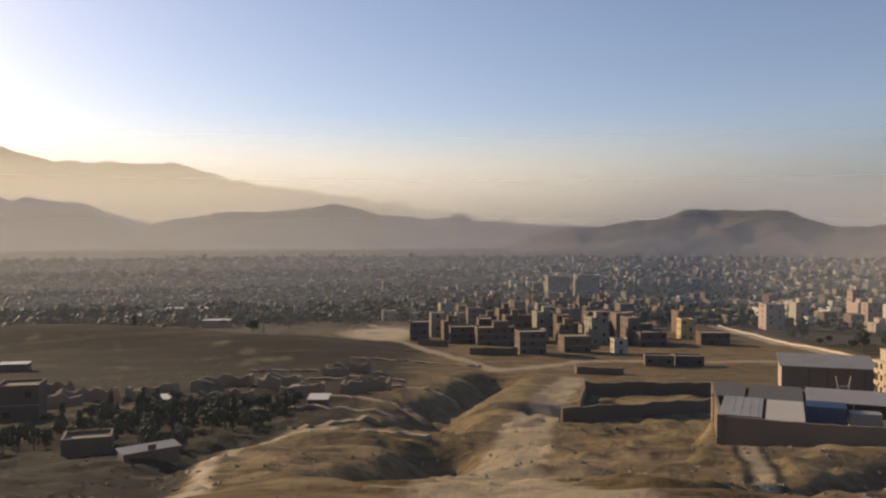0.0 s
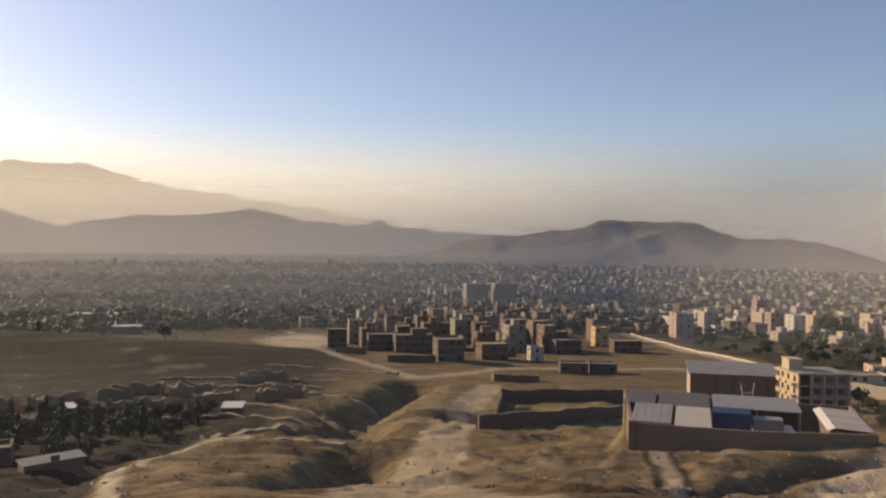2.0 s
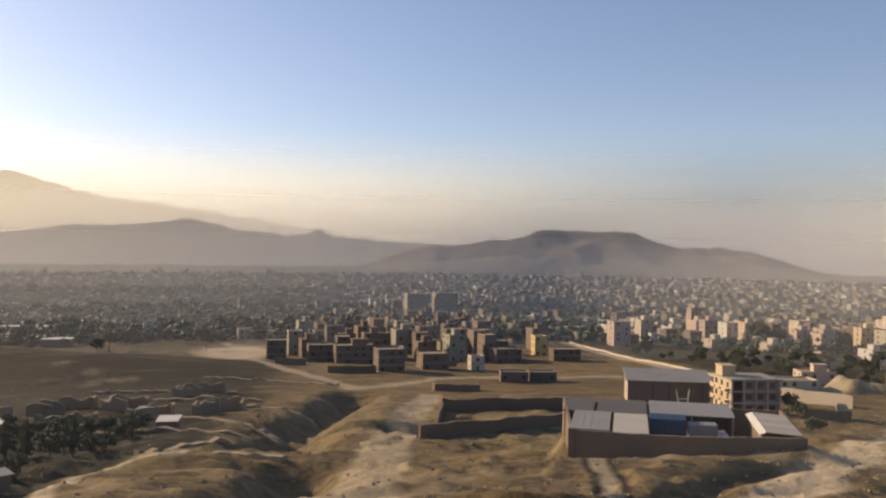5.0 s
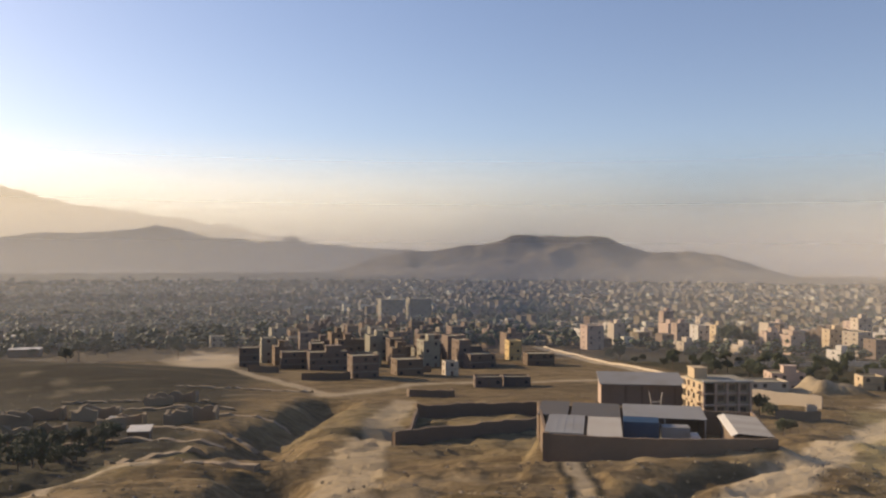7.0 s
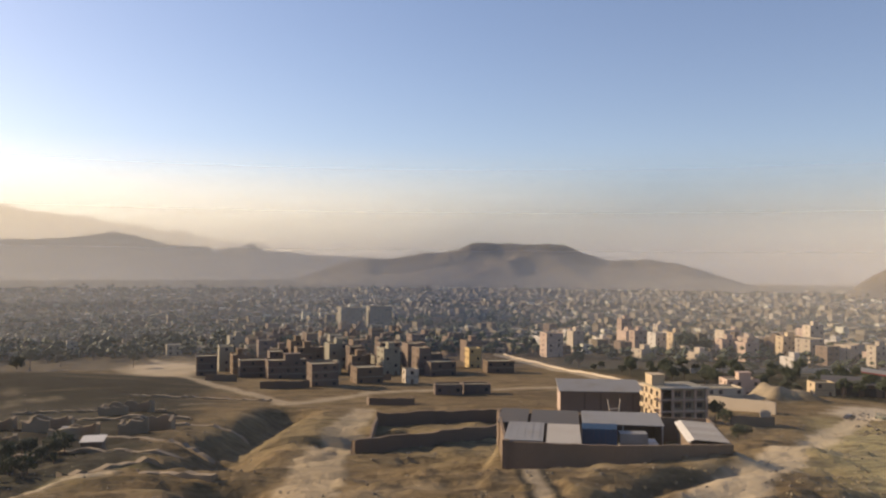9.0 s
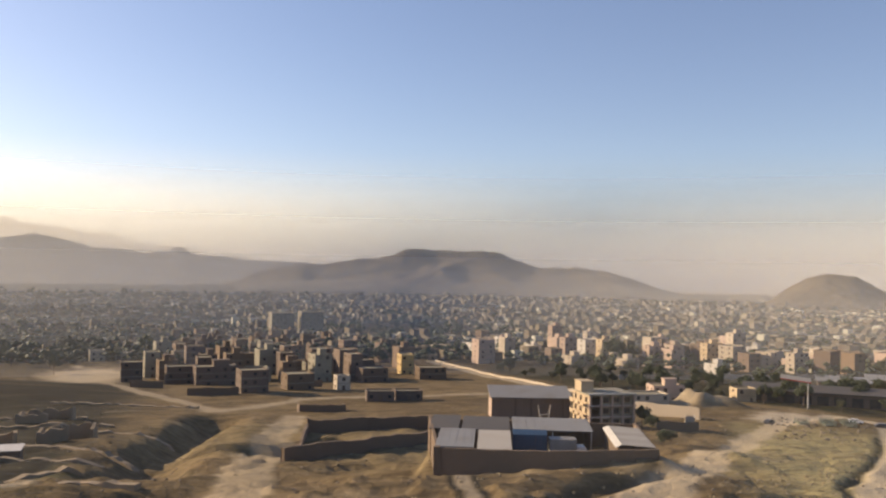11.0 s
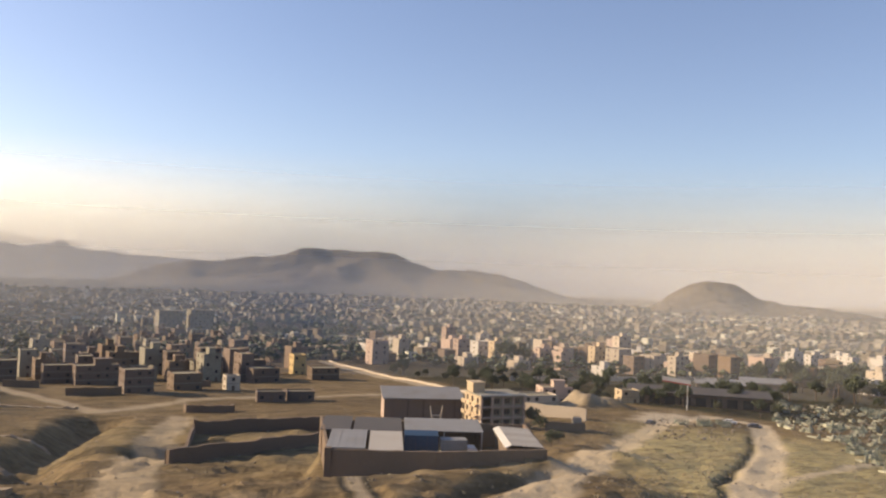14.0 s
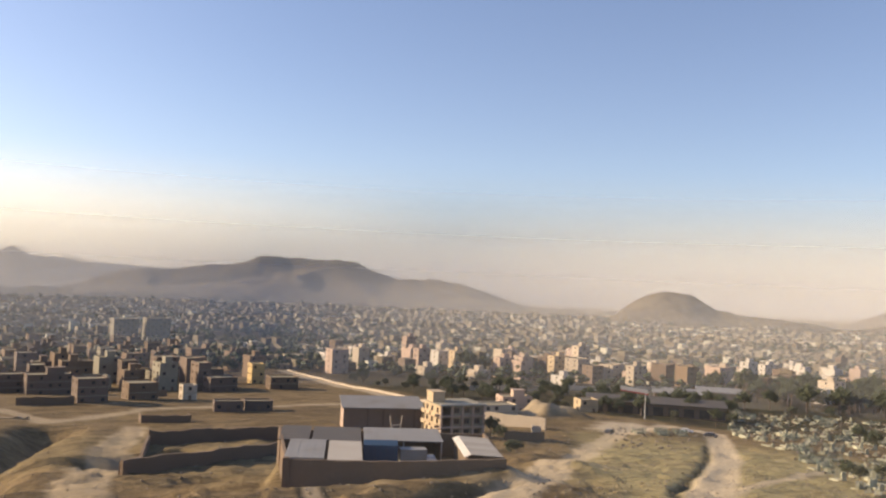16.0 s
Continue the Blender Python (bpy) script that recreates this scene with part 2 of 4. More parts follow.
FALL_D = np.array([0, 24, 48, 72, 96, 120, 156, 192, 240, 360, 600, 960, 1440, 6000.0])
FALL_Z = np.array([82, 76.8, 69.6, 63.2, 59.3, 55.8, 51, 46.8, 42, 33.6, 21.6, 7.2, 0, 0.0])


def near_line(x, y, pts):
    """Distance to a line of points."""
    best = np.full(np.shape(x), 1e9)
    for (ax, ay), (bx, by) in zip(pts, pts[1:]):
        ex, ey = bx - ax, by - ay
        t = np.clip(((x - ax) * ex + (y - ay) * ey) / (ex * ex + ey * ey), 0, 1)
        best = np.minimum(best, np.hypot(x - ax - t * ex, y - ay - t * ey))
    return best


def blob(x, y, cx, cy, rx, ry, turn=0.0):
    c, s = math.cos(radians(turn)), math.sin(radians(turn))
    u, v = ((x - cx) * c + (y - cy) * s) / rx, (-(x - cx) * s + (y - cy) * c) / ry
    return np.exp(-(u * u + v * v))


GULLY_FAR = [(16, 245), (6, 205), (0, 170), (-2, 128)]
GULLY_NEAR = [(0, 104), (-2, 88), (-6, 70), (-10, 50)]
TRACK = [(38, 248), (28, 205), (19, 158), (10, 112), (7, 88), (3, 50), (2, 20)]
HOUSE_TRACK = [(-43, 514), (-28, 420), (-10, 329), (8, 290), (17, 262), (48, 293), (96, 302), (140, 310)]
TOWN_ROAD = [(167, 522), (160, 400), (160, 320), (168, 290)]
TERRACE = [(-8, 25), (-17, 58), (-24, 85), (-24.5, 102), (-21, 113), (-15, 118)]
CUT = [(20, 50), (27, 64.5), (35.4, 72.9), (44.2, 80.7), (52, 84.5), (57, 87)]  # the washed-out channel beside the lower road
HILL_ROAD = [(80, 76), (95, 92), (167, 156), (221, 212), (220, 234), (175, 206)]
LOWER_ROAD = [(24, 44), (33.6, 61.4), (45, 73), (63.5, 91), (92, 127), (149, 185), (198, 227)]
FOOTPATH = [(100, 94), (151, 124), (181, 137)]
SHED_TRACK = [(34.5, 97), (31.6, 87), (29.7, 78.6), (24, 61.5)]


DITCH = [(76, 76), (91, 95), (150, 146), (185, 180)]


def yard_uv(x, y):
    """Along and into the walled yard, from its near corner."""
    return (x - 32.8) * 0.928 - (y - 99.5) * 0.373, (x - 32.8) * 0.373 + (y - 99.5) * 0.928


def PIT_EDGE(x, y):
    """Metres inside the sunken plot (negative outside)."""
    u, v = (x - 19) * 0.87 + (y - 136) * 0.493, -(x - 19) * 0.493 + (y - 136) * 0.87
    near = v - 0.5
    return np.minimum(np.minimum(u - v * 0.12, 33 - u), np.minimum(near, 36 - v - u * 0.35))


def ground(x, y):
    x, y = np.asarray(x, float), np.asarray(y, float)
    d = np.hypot(x, y)
    z = sum(np.interp(d * k, FALL_D, FALL_Z) for k in (0.92, 0.97, 1.0, 1.03, 1.08)) / 5
    calm = np.clip((d - 20) / 60, 0, 1) * np.clip((1500 - d) / 900, 0.1, 1)
    near = np.clip((330 - d) / 120, 0, 1)
    z = z + calm * (fbm(x, y, 45, 5) * 1.3 + near * (np.abs(fbm(x + 90, y, 17, 4)) * 0.8 + fbm(x, y + 50, 6, 3) * 0.8 - 0.3))
    spur = np.clip(((x - 62) - (y - 75) * 0.72) / 14, 0, 1)
    rough = np.clip((300 - d) / 150, 0, 1) * np.clip((d - 15) / 30, 0, 1) * (1 - 0.55 * spur)
    plot = fbm(x * 0.55 + 40, y, 34, 4) * 9
    step = np.floor(plot) + np.clip((plot - np.floor(plot) - 0.86) / 0.14, 0, 1)
    z = z + rough * (fbm(x + 11, y - 7, 4.5, 3) * 0.55 + (step - plot * 0.85) * 0.6)
    z = z + 11.0 * blob(x, y, -170, 372, 130, 34, -14) + 2.5 * blob(x, y, -60, 320, 50, 25, -20)
    z = z - 5.0 * np.exp(-(near_line(x, y, GULLY_FAR) / 6.0) ** 2) - 4.5 * np.exp(-(near_line(x, y, GULLY_NEAR) / 5.0) ** 2)
    z = z + 2.2 * blob(x, y, 52, 84, 16, 9, -14) + 1.0 * blob(x, y, 30, 88, 12, 6)
    z = z + 5.5 * blob(x, y, 182, 258, 14, 9, 30) * (1 + 1.1 * fbm(x, y, 9, 3)) + 2.5 * blob(x, y, 190, 251, 6, 5) + 2.0 * blob(x, y, 96, 128, 14, 8, 40)
    u, v = yard_uv(x, y)
    inside = np.clip(1 - np.maximum(np.abs(u - 13.0) - 15.0, np.abs(v - 11.8) - 11.8) / 1.6, 0, 1)
    z = z * (1 - inside) + 58.0 * inside
    # the bank of earth that climbs along the yard's front wall
    front = v - np.interp(u, [0, 13.2, 27.5, 32], [0, -0.2, 3.0, 4.0])
    bank = np.clip(1 + (front + 0.4) / 15, 0, 1) * (front < -0.2) * np.clip((u + 3) / 4, 0, 1) * np.clip((40 - u) / 12, 0, 1)
    z = z * (1 - bank) + np.maximum(z, 58.0 + 3.5 * np.clip(u / 27.5, 0, 1) ** 1.1) * bank
    z = z - 1.3 * np.exp(-(near_line(x, y, CUT) / 1.7) ** 2)
    edge = np.interp(y, [25, 58, 85, 102, 113], [-8, -17, -24, -24.5, -21]) - x
    z = z - 1.4 * np.exp(-((edge - 4) / 3.0) ** 2) * np.clip((118 - y) / 8, 0, 1)
    z = z - 2.6 * np.clip(0.5 + PIT_EDGE(x, y) / 2.0, 0, 1)
    z = z - 0.5 * np.exp(-(near_line(x, y, DITCH) / 1.0) ** 2)
    for line, w in ((HILL_ROAD, 4.5), (TRACK, 6), (LOWER_ROAD, 5)):
        z = z - 0.5 * np.exp(-(near_line(x, y, line) / w) ** 2)
    return z


def gz(x, y):
    return float(ground(x, y))


def zones(x, y):
    wob = fbm(x, y, 14, 4) * 9
    wob2 = fbm(x + 300, y, 5, 3) * 3
    soft = lambda v, w: np.clip(0.5 - v / w, 0, 1)
    d = np.hypot(x, y)
    az = np.degrees(np.arctan2(-x, y))
    path = np.zeros_like(x)
    # TERRACE is no track: its sunlit edge is painted as a pale line
    for line, w in ((TRACK, 3.8), (HOUSE_TRACK, 3.0), (TOWN_ROAD, 4.5), (TERRACE, 0.9), (HILL_ROAD, 3.6), (LOWER_ROAD, 3.4), (FOOTPATH, 1.2), (SHED_TRACK, 0.8)):
        path = np.maximum(path, soft(near_line(x, y, line) - w + wob2 * (0.25 if line is HILL_ROAD else min(1, w / 5)), min(1.3, w)) * (0.45 if line is TRACK else 0.5 if line is HOUSE_TRACK else 0.7 if line in (TOWN_ROAD, LOWER_ROAD) else 0.5 if line is SHED_TRACK else 0.95 if w > 1.5 else 0.8))
    path = np.maximum(path, soft(1 - blob(x, y, 190, 222, 26, 10, 40) - 0.55 + wob2 * 0.1, 0.4))
    path = np.maximum(path, soft(1 - blob(x, y, -32, 440, 22, 60, 5) - 0.55 + wob2 * 0.1, 0.4) * 0.8)
    right_of = (x - 62) - (y - 75) * 0.72  # the grassy spur beyond the lower road
    grass = soft(-right_of + wob, 14) * soft(d - 260 + wob, 40)
    grass = np.maximum(grass, 0.2 * soft(near_line(x, y, [(24, 200), (60, 120)]) - 30 + wob, 20))
    # no path here: the mound's sunlit look, put into a paler colour
    path = np.maximum(path, 0.55 * soft(1 - blob(x, y, 182, 258, 14, 11) - 0.6 + wob * 0.06, 0.4))
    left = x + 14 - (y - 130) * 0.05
    # left fields and mound: dark soil, with shade put into the same colour
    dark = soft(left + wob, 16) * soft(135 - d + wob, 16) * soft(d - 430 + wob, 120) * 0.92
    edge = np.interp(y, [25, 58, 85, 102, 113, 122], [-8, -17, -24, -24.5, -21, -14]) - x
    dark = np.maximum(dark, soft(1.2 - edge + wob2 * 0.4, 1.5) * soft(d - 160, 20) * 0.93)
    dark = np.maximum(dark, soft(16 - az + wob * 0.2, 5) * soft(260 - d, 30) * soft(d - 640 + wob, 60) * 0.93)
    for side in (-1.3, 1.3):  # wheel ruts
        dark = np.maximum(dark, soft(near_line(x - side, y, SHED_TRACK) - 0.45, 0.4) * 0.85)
    # channel and ditch darkened: their shade is put into the ground colour
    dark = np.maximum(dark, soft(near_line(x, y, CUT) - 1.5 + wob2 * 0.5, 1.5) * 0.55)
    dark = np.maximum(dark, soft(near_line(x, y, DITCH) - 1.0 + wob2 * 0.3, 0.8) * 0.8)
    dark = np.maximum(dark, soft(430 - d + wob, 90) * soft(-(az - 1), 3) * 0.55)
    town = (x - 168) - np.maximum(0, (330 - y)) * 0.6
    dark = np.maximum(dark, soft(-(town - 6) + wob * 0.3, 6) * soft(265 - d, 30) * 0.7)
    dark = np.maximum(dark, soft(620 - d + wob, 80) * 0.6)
    green = soft(1 - blob(x, y, -32, 130, 26, 30) - 0.5 + wob * 0.03, 0.3) * 0.8
    green = np.maximum(green, soft(-(town - 8), 10) * soft(d - 480, 60) * soft(300 - d, 30) * 0.8)
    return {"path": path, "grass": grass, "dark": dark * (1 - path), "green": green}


def build_ground():
    cols = np.concatenate([np.arange(-66, 40.01, 0.24), np.arange(44, 291, 4.0)])
    rows = 10 * np.exp(np.arange(0, 6.21, 0.0115))
    a, d = np.meshgrid(np.radians(cols), rows)
    x, y = -np.sin(a) * d, np.cos(a) * d
    z = ground(x, y)
    nr, nc = x.shape
    verts = np.stack([x.ravel(), y.ravel(), z.ravel()], 1)
    i = np.arange(nr * nc).reshape(nr, nc)
    j = np.roll(i, -1, 1)
    quads = np.stack([i[:-1].ravel(), i[1:].ravel(), j[1:].ravel(), j[:-1].ravel()], 1)
    tip = len(verts)
    verts = np.vstack([verts, [[0, 0, gz(0, 0)]]])
    fans = [(tip, int(i[0, k]), int(j[0, k])) for k in range(nc)]
    me = bpy.data.meshes.new("ground")
    me.from_pydata(verts.tolist(), [], quads.tolist() + fans)
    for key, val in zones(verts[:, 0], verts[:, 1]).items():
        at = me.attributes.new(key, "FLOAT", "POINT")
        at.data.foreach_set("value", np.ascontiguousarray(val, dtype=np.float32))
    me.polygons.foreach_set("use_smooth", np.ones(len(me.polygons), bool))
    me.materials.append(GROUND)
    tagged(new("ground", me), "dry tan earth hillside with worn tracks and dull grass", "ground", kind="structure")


build_ground()


# ---------------------------------------------------------------- hills round the plain
def hill(label, skyline, foot, crest, back, rough, seed):
    """A range with this skyline (degrees of bearing and height), from its foot to its crest and down behind."""
    az = np.array([p[0] for p in skyline])[::-1]
    el = np.array([p[1] for p in skyline])[::-1]
    cols = np.arange(az[0], az[-1] + 0.01, 0.2)
    h = EYE_Z + crest * np.tan(np.radians(np.interp(cols, az, el)))
    h = np.convolve(np.pad(h, 1, "edge"), (0.25, 0.5, 0.25), "valid")
    steps = np.concatenate([np.linspace(0, 1, 34), np.linspace(1.08, 2, 10)])
    s, c = np.meshgrid(steps, np.radians(cols), indexing="ij")
    d = np.where(s <= 1, foot + (crest - foot) * s, crest + (back - crest) * (s - 1))
    x, y = -np.sin(c) * d, np.cos(c) * d
    shape = np.where(s <= 1, np.clip(s, 0, 1) ** 1.25, np.clip(2 - s, 0, 1))
    spur = 1 - 2 * np.abs(fbm(x + seed, y - seed, rough, 4))
    z = h[None, :] * shape * (1 - (0.34 * (1 - spur)) * np.clip(4 * shape * (1 - shape), 0, 1))
    z = z + fbm(x, y + seed, rough * 0.25, 4) * 0.07 * h.max() * shape - 6 * (s < 0.01) - 2
    nr, nc = x.shape
    i = np.arange(nr * nc).reshape(nr, nc)
    q = np.stack([i[:-1, :-1].ravel(), i[:-1, 1:].ravel(), i[1:, 1:].ravel(), i[1:, :-1].ravel()], 1)
    me = bpy.data.meshes.new("hill")
    me.from_pydata(np.stack([x.ravel(), y.ravel(), z.ravel()], 1).tolist(), [], q.tolist())
    me.polygons.foreach_set("use_smooth", np.ones(len(me.polygons), bool))
    me.materials.append(ROCK)
    tagged(new("hill", me), label, "hill", kind="structure")


hill("tall bare mountain range fading into dust", [(75, 5.5), (50, 6.2), (35, 5.6), (27.6, 4.84), (25.7, 4.48), (22.9, 4.23), (17.9, 4.12), (13.6, 3.47), (8.5, 2.48), (0.9, 1.35), (-4, 0.6), (-9, -0.1), (-16, -0.8)], 4450, 4780, 4980, 500, 11)
hill("low rocky hills with a small peak, in haze", [(60, 0.6), (40, 0.9), (30, 0.5), (27.6, 0.7), (24.8, 1.0), (23.6, 1.3), (21.5, 0.7), (19.6, 0.1), (17.9, 0.75), (13.6, 1.14), (10, 1.27), (7.4, 1.69), (4, 0.98), (0.9, 0.68), (-0.4, 0.8), (-1.1, 1.3), (-1.8, 0.8), (-3, 0.55), (-6.3, 0.33), (-11.2, 0.2), (-16, -0.3), (-20, -1.2)], 3450, 3800, 3960, 260, 31)
hill("broad flat-topped rocky hill above the town", [(-4, -1.2), (-7, -0.2), (-9, 0.2), (-11.2, 0.25), (-13.7, 0.66), (-16.2, 1.23), (-19, 1.32), (-21, 1.22), (-22.3, 1.15), (-23.4, 0.7), (-24.9, 0.21), (-28, 0.23), (-30.7, -0.29), (-33.4, -1.24), (-35, -1.6)], 2900, 3300, 3700, 190, 57)
hill("distant low range in the haze", [(-26, -1), (-31, -0.35), (-34.8, -0.22), (-38.2, -0.25), (-40.8, -0.4), (-45, -0.5), (-50, -0.9), (-53.7, -1.2), (-60, -0.2), (-70, 0.6)], 4150, 4450, 4700, 300, 71)
hill("steep rounded rocky hill at the edge of town", [(-38.5, -2.2), (-40, -1.2), (-41.1, -0.41), (-42, 0.0), (-42.9, 0.17), (-44.3, 0.04), (-45.2, -0.4), (-45.8, -0.81), (-47.8, -1.2), (-50.5, -1.37), (-52.1, -1.55), (-53.7, -1.9), (-55, -2.2)], 2150, 2450, 2800, 95, 83)
hill("bare slope rising out of the town", [(-51.5, -2.2), (-53.7, -1.42), (-55.5, -0.63), (-58, 0.1), (-64, 0.8), (-75, 0.6)], 2300, 2700, 3100, 200, 97)


# ---------------------------------------------------------------- dusty haze, put on see-through sheets
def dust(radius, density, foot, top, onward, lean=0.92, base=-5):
    """A see-through sheet, standing in for haze, that leans outward as it rises from the plain."""
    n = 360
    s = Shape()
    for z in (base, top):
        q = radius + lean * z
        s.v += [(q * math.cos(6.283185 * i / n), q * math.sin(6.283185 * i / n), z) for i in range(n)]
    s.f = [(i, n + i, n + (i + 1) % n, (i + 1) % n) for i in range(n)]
    me = s.mesh("dust_haze", haze_mat("haze_veil", density, foot, top, onward))
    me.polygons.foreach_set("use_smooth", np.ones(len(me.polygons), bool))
    tagged(new("dust_haze", me), "thin pale sheet standing in for dusty haze over the plain", "haze", kind="structure")


# outer sheets are denser and scatter more, which fades the distance
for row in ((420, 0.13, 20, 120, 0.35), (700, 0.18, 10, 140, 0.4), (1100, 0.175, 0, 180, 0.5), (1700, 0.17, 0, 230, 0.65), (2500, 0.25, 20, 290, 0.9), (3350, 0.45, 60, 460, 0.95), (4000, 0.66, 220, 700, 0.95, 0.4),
            # close sheet round the eye, added only as a veil to lift the darks
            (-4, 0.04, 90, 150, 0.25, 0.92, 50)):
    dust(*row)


# ---------------------------------------------------------------- houses
def window_mesh():
    return Shape().box(-0.5, -0.06, -0.5, 0.5, 0.02, -0.42).box(-0.5, -0.06, 0.42, 0.5, 0.02, 0.5).box(-0.5, -0.06, -0.42, -0.43, 0.02, 0.42).box(0.43, -0.06, -0.42, 0.5, 0.02, 0.42).box(-0.03, -0.05, -0.42, 0.03, 0.02, 0.42).mesh("window", WOOD)


WINDOW = window_mesh()
PANE = Shape().box(-0.43, -0.02, -0.42, 0.43, 0.01, 0.42).mesh("pane", GLASS)
DOOR = Shape().box(-0.5, -0.06, 0, 0.5, 0.02, 1).box(-0.42, -0.09, 0.08, -0.05, -0.05, 0.92).box(0.05, -0.09, 0.08, 0.42, -0.05, 0.92).mesh("door", WOOD)


def set_window(parent, x, y, z, turn, w, h):
    win = new("window", WINDOW)
    win.parent = parent
    win.matrix_basis = pose(x, y, z, 0, 0, turn) @ Matrix.Diagonal((w, 1, h, 1))
    pane = new("pane", PANE)
    pane.parent = win


def house(x, y, w, d, h, mat, label, turn=0.0, storeys=0, group="houses of the town", every=3.0, hut=False, name="house", openings=True, side=True):
    z = min(gz(x + i * w / 2, y + j * d / 2) for i in (-1, 0, 1) for j in (-1, 0, 1))
    ob = thing(name, pose(x, y, z, 0, 0, turn), label, "house", group)
    storeys = storeys or max(1, round(h / 3.1))
    part("wall", Shape().tub(w, d, -0.4, h, 0.3, 0.55), mat, ob)
    part("roof", Shape().box(-w / 2 + 0.31, -d / 2 + 0.31, h - 0.6, w / 2 - 0.31, d / 2 - 0.31, h - 0.45), ROOF, ob)
    for k in range(1, storeys):
        zz = h / storeys * k - 0.15
        part("floor_band", Shape().box(-w / 2 - 0.06, -d / 2 - 0.06, zz, w / 2 + 0.06, -d / 2 + 0.02, zz + 0.22), CONCRETE, ob)
    if hut:
        part("stair_head", Shape().box(-w * 0.05, -d * 0.1, h - 0.6, w * 0.33, d * 0.3, h + 2.1).box(-w * 0.08, -d * 0.13, h + 2.1, w * 0.36, d * 0.33, h + 2.3), mat, ob)
    if openings:
        sh = h / storeys
        for k in range(storeys):
            zc = sh * (k + 0.52)
            n = max(1, int(w / every))
            for i in range(n):
                xx = (i + 0.5) / n * w - w / 2
                if k == 0 and i == n // 2:
                    dr = new("door", DOOR)
                    dr.parent = ob
                    dr.matrix_basis = pose(xx, -d / 2, 0, 0, 0, 0) @ Matrix.Diagonal((1.1, 1, 2.1, 1))
                elif (i * 7 + k * 3 + int(abs(x))) % 5 < 3:
                    set_window(ob, xx, -d / 2, zc, 0, 1.3, 1.4)
            n = max(1, int(d / (every * 1.3)))
            for i in range(n if side else 0):
                set_window(ob, -w / 2, (i + 0.5) / n * d - d / 2, zc, -90, 1.1, 1.3)
    return ob


TAKEN = []


def free(x, y, r):
    return all((x - a) ** 2 + (y - b) ** 2 > (r + c) ** 2 for a, b, c in TAKEN)


def put_house(x, y, w, d, h, mat, label, **k):
    """x, y: the middle of its front."""
    TAKEN.append((x, y + d / 2, max(w, d) * 0.62))
    return house(x, y + d / 2, w, d, h, mat, label, **k)


DARK_BRICK = "unfinished brown brick house with a flat roof"
put_house(-11, 386, 8.8, 9, 9.4, BRICK, "tall narrow brown brick house standing alone", turn=4)
put_house(8.5, 380, 11, 9, 8.2, BRICK, DARK_BRICK, turn=5)
put_house(23, 368, 17, 10, 8.6, BRICK, "brown brick house with a pale roof edge", turn=5, hut=True)
put_house(32.6, 311, 10, 9, 8.8, BRICK, "square dark brick house beside the dirt track", turn=7)
put_house(51, 323, 10.5, 10, 7.0, MUD, "low brown house with a pale flat roof", turn=6, hut=False)
put_house(74.5, 409, 10, 10, 14, BRICK, "four-storey brown brick house", turn=6)
put_house(68.5, 326, 5.4, 5, 6.0, PLASTER, "small pale plastered house", turn=5)
put_house(91.5, 369, 12, 10, 7.2, BRICK, DARK_BRICK, turn=6)
put_house(120.4, 416, 6.4, 8, 10.6, YELLOW, "tall ochre-painted house catching the sun", turn=0)
put_house(123.6, 382, 13, 10, 6.0, MUD, "low mud-plastered house at the road", turn=-4)
put_house(59, 499, 7.5, 9, 14, CONCRETE, "narrow grey concrete tower house", turn=5)
put_house(58, 408, 6.8, 9, 12, BRICK, "narrow brown brick house with lit side wall", turn=5)
for x, y, h in ((123, 900, 25.4), (154.7, 904, 26.6)):
    put_house(x, y, 24, 18, h, CONCRETE, "grey concrete apartment block of eight storeys", storeys=8, group="apartment blocks", name="apartment_block", every=4, turn=4)
# the row beyond the road
ROW = [(214.7, 563.6, 6, 9, WHITE), (315, 642, 9.5, 21, PINK), (262, 513, 9.6, 17, PINK), (352, 650, 10, 17, PLASTER), (286, 507, 8.6, 16, CREAM),
       (301, 470, 11.8, 14, PINK), (326, 484, 10.4, 13.8, PLASTER), (352, 480, 13.6, 15.6, CREAM), (366, 473, 10.4, 23, PLASTER), (356, 404, 11.2, 15, PLASTER),
       (436, 469, 20, 10, PINK), (454, 404, 10.8, 19.5, WHITE), (540, 462, 16, 15, WHITE), (850, 628, 15.5, 16, BRICK)]
for x, y, w, h, mt in ROW:
    kind = {WHITE: "white", PINK: "pinkish", PLASTER: "pale", CREAM: "cream", BRICK: "brown brick"}[mt]
    put_house(x, y, w, 6.8, h, mt, kind + " plastered house of several storeys, flat-roofed", turn=3 + (x * 7 % 6), hut=h > 13)
put_house(187, 281, 12.4, 9, 6.6, PINK, "pinkish two-storey house with dark windows", turn=-14, hut=True)
put_house(213.5, 270, 7.6, 7, 5.6, CREAM, "small yellow house by the grassy mound", turn=-14)
put_house(136, 194.5, 2.6, 2.6, 3.6, PLASTER, "small pale gate hut at the track", turn=-32, openings=False)

pick = random.Random(4)
